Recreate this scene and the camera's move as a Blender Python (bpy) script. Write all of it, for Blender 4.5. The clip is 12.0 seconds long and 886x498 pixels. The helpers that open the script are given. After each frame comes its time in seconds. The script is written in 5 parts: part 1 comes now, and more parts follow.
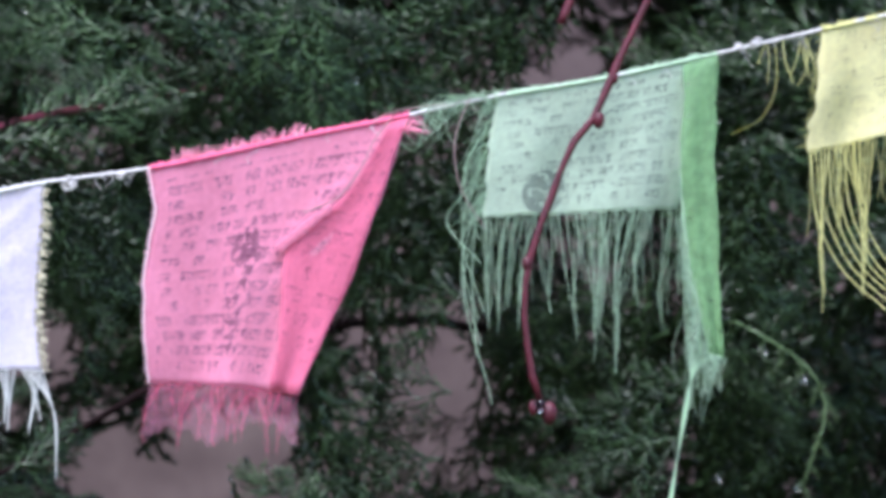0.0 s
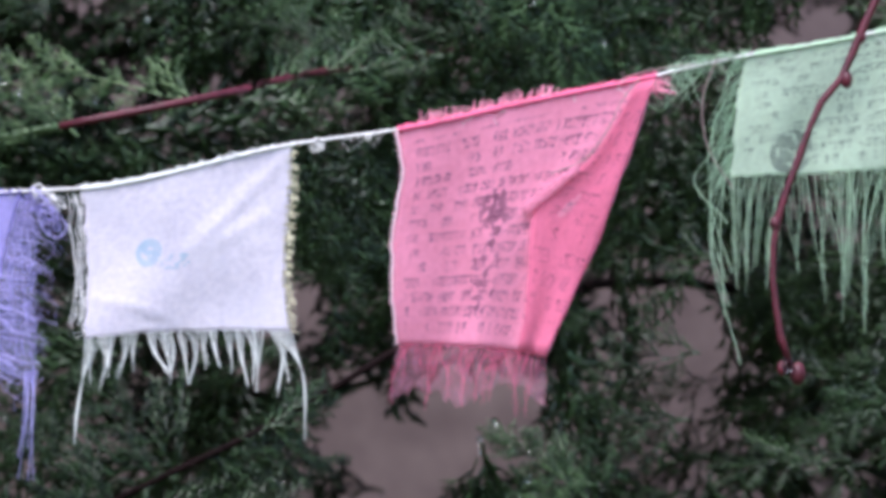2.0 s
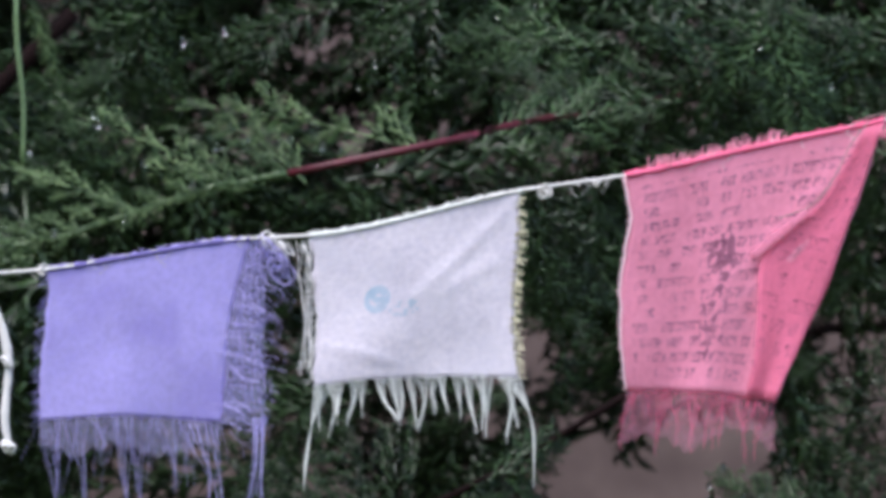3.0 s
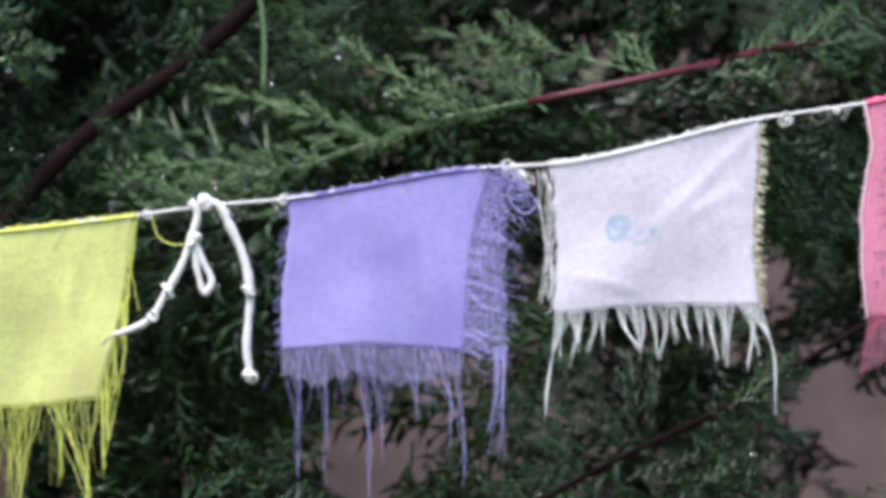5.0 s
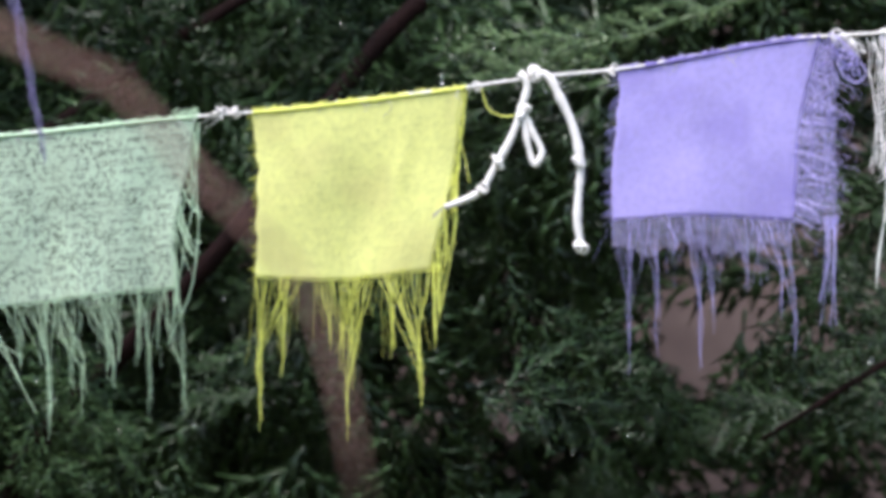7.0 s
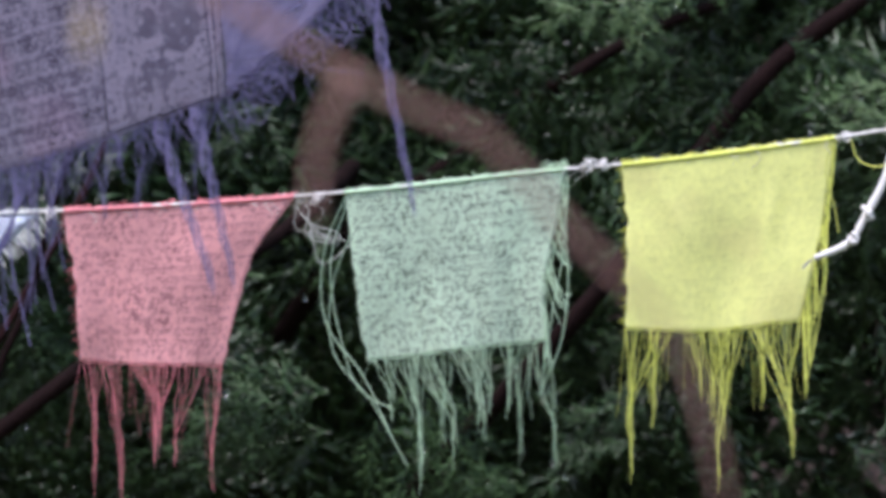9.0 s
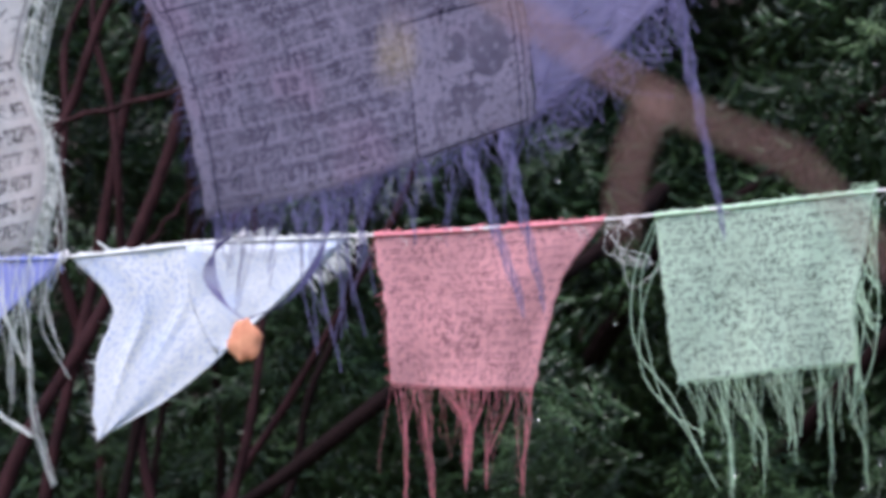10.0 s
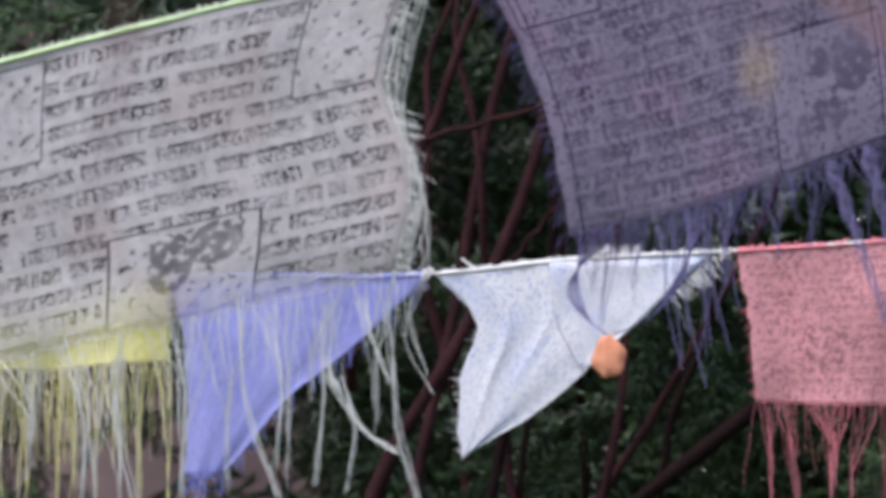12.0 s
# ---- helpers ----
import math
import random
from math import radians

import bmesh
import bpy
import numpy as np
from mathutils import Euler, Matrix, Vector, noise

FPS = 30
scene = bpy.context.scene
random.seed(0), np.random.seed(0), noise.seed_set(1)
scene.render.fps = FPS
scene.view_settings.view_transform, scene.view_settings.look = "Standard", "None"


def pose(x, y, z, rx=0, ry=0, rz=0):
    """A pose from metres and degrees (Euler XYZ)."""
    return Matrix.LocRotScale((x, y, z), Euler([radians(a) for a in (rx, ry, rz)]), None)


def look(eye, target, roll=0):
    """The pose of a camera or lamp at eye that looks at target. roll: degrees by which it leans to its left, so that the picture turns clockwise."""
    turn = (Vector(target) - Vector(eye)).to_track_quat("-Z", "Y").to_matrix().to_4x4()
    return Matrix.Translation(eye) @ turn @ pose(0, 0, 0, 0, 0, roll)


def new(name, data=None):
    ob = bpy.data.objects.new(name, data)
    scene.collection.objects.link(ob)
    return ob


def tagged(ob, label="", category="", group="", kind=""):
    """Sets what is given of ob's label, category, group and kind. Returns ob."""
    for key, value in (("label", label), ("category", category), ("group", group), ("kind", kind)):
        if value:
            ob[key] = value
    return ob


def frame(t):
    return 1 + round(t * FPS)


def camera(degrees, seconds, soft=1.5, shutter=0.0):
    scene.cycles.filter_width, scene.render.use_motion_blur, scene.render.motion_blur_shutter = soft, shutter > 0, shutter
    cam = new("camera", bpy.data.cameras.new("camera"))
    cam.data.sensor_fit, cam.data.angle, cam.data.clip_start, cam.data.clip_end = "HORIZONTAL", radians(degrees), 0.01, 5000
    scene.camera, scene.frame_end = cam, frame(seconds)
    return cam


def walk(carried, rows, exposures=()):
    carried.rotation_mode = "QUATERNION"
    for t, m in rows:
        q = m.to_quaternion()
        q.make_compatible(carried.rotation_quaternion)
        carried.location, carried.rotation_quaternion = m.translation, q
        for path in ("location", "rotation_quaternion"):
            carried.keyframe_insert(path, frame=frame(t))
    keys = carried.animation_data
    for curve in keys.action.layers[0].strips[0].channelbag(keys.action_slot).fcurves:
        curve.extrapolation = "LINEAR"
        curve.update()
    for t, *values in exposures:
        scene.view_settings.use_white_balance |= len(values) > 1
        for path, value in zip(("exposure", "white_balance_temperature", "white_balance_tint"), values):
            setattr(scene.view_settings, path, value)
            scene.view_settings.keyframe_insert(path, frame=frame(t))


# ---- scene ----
# ---- camera: a long lens turned by hand from one standing place ----
cam = camera(8.0, 12.0, soft=4.4)
cam.data.dof.use_dof = True
cam.data.dof.focus_distance = 5.8
cam.data.dof.aperture_fstop = 14.0
walk(cam, [
    (0.0, pose(0, 0, 1.6, 97.000, 0, -9.503) @ pose(0, 0, 0, 0, 0, -0.071)),
    (0.5, pose(0, 0, 1.6, 96.841, 0, -8.641) @ pose(0, 0, 0, 0, 0, 0.042)),
    (1.0, pose(0, 0, 1.6, 96.765, 0, -8.535) @ pose(0, 0, 0, 0, 0, -0.053)),
    (1.5, pose(0, 0, 1.6, 96.775, 0, -8.108) @ pose(0, 0, 0, 0, 0, -0.101)),
    (2.0, pose(0, 0, 1.6, 96.647, 0, -7.246) @ pose(0, 0, 0, 0, 0, 0.017)),
    (2.5, pose(0, 0, 1.6, 96.853, 0, -6.078) @ pose(0, 0, 0, 0, 0, 0.092)),
    (3.0, pose(0, 0, 1.6, 97.062, 0, -5.167) @ pose(0, 0, 0, 0, 0, 0.053)),
    (3.5, pose(0, 0, 1.6, 96.032, 0, -4.705) @ pose(0, 0, 0, 0, 0, -0.227)),
    (3.7, pose(0, 0, 1.6, 95.817, 0, -4.293) @ pose(0, 0, 0, 0, 0, 0.080)),
    (5.3, pose(0, 0, 1.6, 96.471, 0, -2.783) @ pose(0, 0, 0, 0, 0, 0.027)),
    (5.5, pose(0, 0, 1.6, 96.307, 0, -2.625) @ pose(0, 0, 0, 0, 0, 0.002)),
    (6.0, pose(0, 0, 1.6, 95.784, 0, -1.717) @ pose(0, 0, 0, 0, 0, 0.028)),
    (6.5, pose(0, 0, 1.6, 95.350, 0, -0.575) @ pose(0, 0, 0, 0, 0, -0.059)),
    (6.7, pose(0, 0, 1.6, 95.210, 0, -0.300) @ pose(0, 0, 0, 0, 0, 0.027)),
    (8.3, pose(0, 0, 1.6, 95.661, 0, 1.600) @ pose(0, 0, 0, 0, 0, -0.079)),
    (8.5, pose(0, 0, 1.6, 95.693, 0, 2.016) @ pose(0, 0, 0, 0, 0, 0.072)),
    (9.0, pose(0, 0, 1.6, 95.708, 0, 3.382) @ pose(0, 0, 0, 0, 0, 0.009)),
    (9.5, pose(0, 0, 1.6, 95.705, 0, 4.596) @ pose(0, 0, 0, 0, 0, 0.013)),
    (10.0, pose(0, 0, 1.6, 95.920, 0, 6.198) @ pose(0, 0, 0, 0, 0, 0.013)),
    (10.5, pose(0, 0, 1.6, 96.093, 0, 7.705) @ pose(0, 0, 0, 0, 0, 0.002)),
    (11.0, pose(0, 0, 1.6, 95.967, 0, 8.353) @ pose(0, 0, 0, 0, 0, 0.082)),
    (11.5, pose(0, 0, 1.6, 95.683, 0, 8.763) @ pose(0, 0, 0, 0, 0, 0.006)),
    (12.0, pose(0, 0, 1.6, 96.064, 0, 9.503) @ pose(0, 0, 0, 0, 0, 0.035)),
], exposures=[(0.0, 0.84, 5950, 16), (1.5, 0.74, 6050, 16), (2.1, 0.70, 6150, 15), (3.0, 0.44, 6350, 12), (3.7, 0.70, 6400, 13), (5.4, 0.66, 6500, 11), (6.5, 0.82, 6600, 12), (8.4, 0.60, 6500, 15), (10.0, 0.62, 6150, 19), (12.0, 0.42, 6550, 19)])

# ---- light: overcast sky, soft sun from behind the viewer ----
world = bpy.data.worlds.new("sky")
scene.world = world
world.use_nodes = True
sky = world.node_tree.nodes.new("ShaderNodeTexSky")
sky.sky_type, sky.sun_disc = "NISHITA", False
sky.sun_elevation, sky.sun_rotation = radians(60), radians(200)
sky.dust_density, sky.air_density = 1.0, 1.2
back = world.node_tree.nodes["Background"]
back.inputs["Strength"].default_value = 0.15
world.node_tree.links.new(sky.outputs["Color"], back.inputs["Color"])
sun = new("sun", bpy.data.lights.new("sun", "SUN"))
sun.data.energy, sun.data.angle, sun.data.color = 3.0, radians(30), (1.0, 0.97, 0.96)
sun.matrix_world = look((-3, -5, 10), (0, 0, 0))


# ---- node helpers ----
class Val:
    """A number in a node tree, with arithmetic."""

    def __init__(self, tree, socket):
        self.tree, self.socket = tree, socket

    def op(self, kind, *others):
        node = self.tree.nodes.new("ShaderNodeMath")
        node.operation = kind
        for i, v in enumerate((self, *others)):
            if isinstance(v, Val):
                self.tree.links.new(v.socket, node.inputs[i])
            else:
                node.inputs[i].default_value = v
        return Val(self.tree, node.outputs[0])

    def __add__(self, o): return self.op("ADD", o)
    def __sub__(self, o): return self.op("SUBTRACT", o)
    def __mul__(self, o): return self.op("MULTIPLY", o)
    def __gt__(self, o): return self.op("GREATER_THAN", o)
    def __lt__(self, o): return self.op("LESS_THAN", o)


def srgb(r, g, b):
    return tuple(((c / 255 + 0.055) / 1.055) ** 2.4 if c > 10 else c / 255 / 12.92 for c in (r, g, b)) + (1,)


def material(name):
    m = bpy.data.materials.new(name)
    m.use_nodes = True
    return m, m.node_tree, m.node_tree.nodes["Principled BSDF"]


def noise_val(tree, vector, scale, detail=2.0, dims="3D"):
    n = tree.nodes.new("ShaderNodeTexNoise")
    n.noise_dimensions = dims
    n.inputs["Scale"].default_value, n.inputs["Detail"].default_value = scale, detail
    if vector is not None:
        tree.links.new(vector, n.inputs["Vector"])
    return Val(tree, n.outputs["Fac"])


def coords(tree, which):
    return tree.nodes.new("ShaderNodeTexCoord").outputs[which]


def ramp(tree, fac, stops):
    n = tree.nodes.new("ShaderNodeValToRGB")
    while len(n.color_ramp.elements) < len(stops):
        n.color_ramp.elements.new(0.5)
    for e, (p, c) in zip(n.color_ramp.elements, stops):
        e.position, e.color = p, c
    tree.links.new(fac.socket, n.inputs["Fac"])
    return n.outputs["Color"]


def blend(tree, fac, a, b):
    n = tree.nodes.new("ShaderNodeMix")
    n.data_type = "RGBA"
    for v, i in ((fac, 0), (a, 6), (b, 7)):
        if isinstance(v, Val):
            tree.links.new(v.socket, n.inputs[i])
        elif isinstance(v, bpy.types.NodeSocket):
            tree.links.new(v, n.inputs[i])
        else:
            n.inputs[i].default_value = v
    return n.outputs[2]


def bump(tree, bsdf, height, strength, distance):
    n = tree.nodes.new("ShaderNodeBump")
    n.inputs["Strength"].default_value, n.inputs["Distance"].default_value = strength, distance
    tree.links.new(height.socket, n.inputs["Height"])
    tree.links.new(n.outputs["Normal"], bsdf.inputs["Normal"])


def simple(name, dark, light, scale, rough=0.7, relief=0.3, depth=0.002, dims="Object"):
    """A surface mottled between two colours at two scales."""
    m, tree, bsdf = material(name)
    at = coords(tree, dims)
    n = noise_val(tree, at, scale, 6.0) * 0.6 + noise_val(tree, at, scale * 9, 3.0) * 0.4
    tree.links.new(ramp(tree, n, ((0.32, dark), (0.68, light))), bsdf.inputs["Base Color"])
    bsdf.inputs["Roughness"].default_value = rough
    bsdf.inputs["Specular IOR Level"].default_value = 0.08 if rough > 0.5 else 0.5
    bump(tree, bsdf, n, relief, depth)
    return m


def cloth(name, colour, wide, high, ink=None, rows=0, dense=0.5, frames=(), blots=(), sheer=0.08, stain=None, glow=0.35, margin=0.06, press=0.55, speckle=0.0, thinning=0.0):
    """Thin printed cotton: woven relief, faded patches, printed bars of script in rows, ruled frames and blots."""
    m, tree, bsdf = material(name)
    uv = coords(tree, "UV")
    sep = tree.nodes.new("ShaderNodeSeparateXYZ")
    tree.links.new(uv, sep.inputs[0])
    u, v = Val(tree, sep.outputs[0]), Val(tree, sep.outputs[1])

    def joined(a, b):
        c = tree.nodes.new("ShaderNodeCombineXYZ")
        tree.links.new(a.socket, c.inputs[0])
        tree.links.new(b.socket, c.inputs[1])
        return c.outputs[0]

    metric = joined(u * wide, v * high)
    big = noise_val(tree, metric, 14.0, 4.0)
    fine = noise_val(tree, metric, 160.0, 3.0)
    low = tuple(c * 0.88 for c in colour[:3]) + (1,)
    top = tuple(min(1.0, c * 1.12) for c in colour[:3]) + (1,)
    base = ramp(tree, big * 0.55 + fine * 0.45, ((0.36, low), (0.62, top)))
    if stain:
        where = noise_val(tree, metric, 9.0, 5.0)
        base = blend(tree, (where - 0.5).op("MULTIPLY", 5.0).op("MINIMUM", 0.45).op("MAXIMUM", 0.0), base, stain)
    if ink:
        mask = rule = None
        if rows:
            row = v * rows + noise_val(tree, metric, 8.0) * 0.5
            line, at = row.op("FLOOR"), row.op("FRACT")
            glyph = joined(u * (wide * 215) + line * 17.3, at * 3.4 + line * 3.1)
            stroke = ((noise_val(tree, glyph, 1.0, 2.0, "2D") - 0.5).op("ABSOLUTE") < (0.020 + dense * 0.085)) * (noise_val(tree, joined(u * (wide * 520), line * 7.7), 1.0, 1.0, "2D") > 0.40)
            word = noise_val(tree, joined(u * (wide * 60) + line * 9.7, line * 5.3), 1.0, 1.0, "2D") > (0.50 - dense * 0.2)
            head = (at > 0.64) * (at < 0.74) * (noise_val(tree, joined(u * (wide * 170), line * 4.1), 1.0, 2.0, "2D") > (0.58 - dense * 0.2))
            mask = stroke.op("MAXIMUM", head) * word * (at > (0.06 if dense > 0.7 else 0.14)) * (at < (0.92 if dense > 0.7 else 0.80)) * (u > margin) * (u < 1 - margin) * (v > margin) * (v < 1 - margin)
        for uc, vc, a, b in frames:
            d = ((u - uc).op("ABSOLUTE") * (1 / a)).op("MAXIMUM", (v - vc).op("ABSOLUTE") * (1 / b))
            edge = (d < 1.0) * (((d - 1.0) * min(a * wide, b * high)).op("ABSOLUTE") < 0.0015)
            rule = edge if rule is None else rule.op("MAXIMUM", edge)
            if b > 0.5:
                continue
            mark = noise_val(tree, metric, 120.0, 3.0) > 0.60
            mask = (mask * (d > 1.0)).op("MAXIMUM", mark * (d < 0.92) * 0.8)
        for uc, vc, a, b, thick in blots:
            wob = noise_val(tree, metric, 120.0, 2.0)
            d = (((u - uc) * (1 / a)).op("POWER", 2.0) + ((v - vc) * (1 / b)).op("POWER", 2.0)).op("SQRT")
            spot = (d < 1.0) * (wob > (0.62 - thick * 0.25)) * 0.75
            mask = spot if mask is None else mask.op("MAXIMUM", spot)
        if speckle:
            dots = (noise_val(tree, metric, 210.0, 2.0) > (0.66 - speckle * 0.15)) * 0.8
            mask = dots if mask is None else mask.op("MAXIMUM", dots)
        worn = noise_val(tree, metric, 30.0, 5.0) * (2.0 * press)
        base = blend(tree, (mask * worn).op("MINIMUM", 0.92), base, ink)
        if rule is not None:
            base = blend(tree, rule * 0.85, base, ink)
    tree.links.new(base, bsdf.inputs["Base Color"])
    bsdf.inputs["Roughness"].default_value = 0.92
    bsdf.inputs["Specular IOR Level"].default_value = 0.15
    weave = ((u * (wide * 5200)).op("SINE") + (v * (high * 5200)).op("SINE")) * 0.25 + big * 2.0 + (noise_val(tree, metric, 24.0, 1.0) - 0.5).op("ABSOLUTE") * -9.0
    bump(tree, bsdf, weave, 0.32, 0.0014)
    thin = tree.nodes.new("ShaderNodeBsdfTranslucent")
    tree.links.new(base, thin.inputs["Color"])
    one = tree.nodes.new("ShaderNodeMixShader")
    one.inputs[0].default_value = glow
    tree.links.new(bsdf.outputs[0], one.inputs[1])
    tree.links.new(thin.outputs[0], one.inputs[2])
    two = tree.nodes.new("ShaderNodeMixShader")
    gap = noise_val(tree, metric, 60.0, 3.0) * (2.0 * sheer) if sheer < 0.5 else noise_val(tree, metric, 110.0, 2.0) * (0.5 * sheer) + 0.75 * sheer
    if thinning:
        gap = gap + ((v * -5.5 + 1.0).op("MAXIMUM", 0.0) * thinning)
    tree.links.new(gap.socket, two.inputs[0])
    tree.links.new(one.outputs[0], two.inputs[1])
    tree.links.new(tree.nodes.new("ShaderNodeBsdfTransparent").outputs[0], two.inputs[2])
    tree.links.new(two.outputs[0], tree.nodes["Material Output"].inputs["Surface"])
    return m


def thread(name, a, b):
    m, tree, bsdf = material(name)
    geo = tree.nodes.new("ShaderNodeNewGeometry")
    n = Val(tree, geo.outputs["Random Per Island"]) * 0.7 + noise_val(tree, coords(tree, "Object"), 90.0, 2.0) * 0.3
    tree.links.new(ramp(tree, n, ((0.1, a), (0.85, b))), bsdf.inputs["Base Color"])
    bsdf.inputs["Roughness"].default_value = 0.85
    bsdf.inputs["Specular IOR Level"].default_value = 0.2
    return m


def foliage(name, dark, light):
    m, tree, bsdf = material(name)
    geo = tree.nodes.new("ShaderNodeNewGeometry")
    n = Val(tree, geo.outputs["Random Per Island"]) * 0.5 + noise_val(tree, coords(tree, "Object"), 9.0, 3.0) * 0.5
    tree.links.new(ramp(tree, n, ((0.3, dark), (0.75, light))), bsdf.inputs["Base Color"])
    bsdf.inputs["Roughness"].default_value = 0.30
    bsdf.inputs["Specular IOR Level"].default_value = 0.5
    return m


# ---- materials ----
ground_mat = simple("damp_soil_and_grass", (0.03, 0.035, 0.015, 1), (0.09, 0.1, 0.045, 1), 1.5, 0.9, 0.6, 0.03)
wall_mat = simple("pinkish_render", (0.13, 0.096, 0.098, 1), (0.26, 0.20, 0.195, 1), 1.6, 0.9, 0.4, 0.004)
bark_mat = simple("dark_bark", (0.005, 0.0025, 0.0025, 1), (0.016, 0.007, 0.007, 1), 22, 0.85, 0.9, 0.004)
red_bark_mat = simple("red_brown_bark", (0.010, 0.004, 0.005, 1), (0.050, 0.018, 0.020, 1), 26, 0.7, 0.7, 0.002)
red_twig_mat = simple("wet_red_twig", (0.045, 0.004, 0.010, 1), (0.15, 0.014, 0.030, 1), 60, 0.48, 0.6, 0.001)
shrub_mat = simple("brown_branch_bark", (0.19, 0.10, 0.088, 1), (0.37, 0.22, 0.195, 1), 30, 0.7, 0.5, 0.001)
# darkened green puts shade into crown and low boughs; mid is a lit copy
shaded_needle_mat = foliage("cypress_green", (0.006, 0.014, 0.005, 1), (0.042, 0.080, 0.029, 1))
mid_mat = foliage("lit_cypress_green", (0.010, 0.027, 0.009, 1), (0.085, 0.15, 0.060, 1))
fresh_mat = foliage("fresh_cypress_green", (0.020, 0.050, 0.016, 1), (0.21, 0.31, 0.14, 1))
cord_mat = thread("white_cord", srgb(190, 185, 180), srgb(245, 240, 240))


# ---- building helpers ----
def part(name, data, mat, parent=None, label=""):
    """One mesh object from (vertices, faces) or a bmesh, under a thing."""
    mesh = bpy.data.meshes.new(name)
    if isinstance(data, bmesh.types.BMesh):
        data.to_mesh(mesh)
        data.free()
    else:
        verts, faces = data
        mesh.from_pydata([tuple(p) for p in verts], [], faces)
    mesh.materials.append(mat)
    ob = new(name, mesh)
    if parent is not None:
        ob.parent = parent
    if label:
        ob["label"] = label
    return ob


def smooth(ob):
    ob.data.polygons.foreach_set("use_smooth", [True] * len(ob.data.polygons))
    return ob


def spline(points, n):
    """n points on a smooth line through the given ones."""
    p = np.array(points, float)
    if len(p) == 2:
        return p[0] + (p[1] - p[0]) * np.linspace(0, 1, n)[:, None]
    d = np.concatenate([[0], np.cumsum(np.linalg.norm(np.diff(p, axis=0), axis=1) + 1e-9)])
    m = np.gradient(p, d, axis=0)
    s = np.linspace(0, d[-1], n)
    i = np.clip(np.searchsorted(d, s, side="right") - 1, 0, len(p) - 2)
    h = (d[i + 1] - d[i])[:, None]
    t = ((s - d[i])[:, None]) / h
    return ((2 * t ** 3 - 3 * t ** 2 + 1) * p[i] + (t ** 3 - 2 * t ** 2 + t) * h * m[i]
            + (3 * t ** 2 - 2 * t ** 3) * p[i + 1] + (t ** 3 - t ** 2) * h * m[i + 1])


class Tubes:
    """Gathers round, tapered tubes into one mesh."""

    def __init__(self):
        self.v, self.f = [], []

    def add(self, points, r0, r1=None, sides=4, bumps=0.0, rng=None):
        p = np.array(points, float)
        r1 = r0 if r1 is None else r1
        t = np.gradient(p, axis=0)
        t /= np.linalg.norm(t, axis=1)[:, None] + 1e-12
        ref = np.where(np.abs(t[:, 1:2]) < 0.9, [[0, 1, 0]], [[1, 0, 0]])
        a = np.cross(t, ref)
        a /= np.linalg.norm(a, axis=1)[:, None] + 1e-12
        b = np.cross(t, a)
        n = len(p)
        r = np.linspace(r0, r1, n)
        if bumps:
            r = r * (1 + bumps * (rng.random(n) - 0.5) * 2)
        base = len(self.v)
        for k in range(sides):
            w = 2 * math.pi * k / sides
            ring = p + (a * math.cos(w) + b * math.sin(w)) * r[:, None]
            if k == 0:
                rings = np.empty((n, sides, 3))
            rings[:, k] = ring
        self.v.extend(rings.reshape(-1, 3).tolist())
        for i in range(n - 1):
            for k in range(sides):
                k2 = (k + 1) % sides
                self.f.append((base + i * sides + k, base + i * sides + k2, base + (i + 1) * sides + k2, base + (i + 1) * sides + k))
        self.f.append(tuple(base + k for k in range(sides))[::-1])
        self.f.append(tuple(base + (n - 1) * sides + k for k in range(sides)))
        return self

    def data(self):
        return self.v, self.f


def xz(points, y):
    return [(x, y, z) for x, z in points]


def tube_part(name, points, r0, r1, mat, parent=None, label="", sides=8, n=24, bumps=0.0, seed=1):
    rng = np.random.default_rng(seed)
    t = Tubes().add(spline(points, n), r0, r1, sides, bumps, rng)
    return smooth(part(name, t.data(), mat, parent, label))


def knot(tubes, at, size, rng, turns=3, r=0.0012):
    """A small tangle of cord."""
    s = np.linspace(0, 1, 14 * turns)
    ph = rng.random(6) * 6.28
    pts = np.stack([np.sin(s * 6.28 * turns + ph[0]) * np.cos(s * 9 + ph[1]), np.sin(s * 7 * turns + ph[2]) * 0.7,
                    np.cos(s * 6.28 * turns + ph[3]) * np.sin(s * 8 + ph[4])], 1) * size + np.array(at)
    tubes.add(pts, r, r, 4)


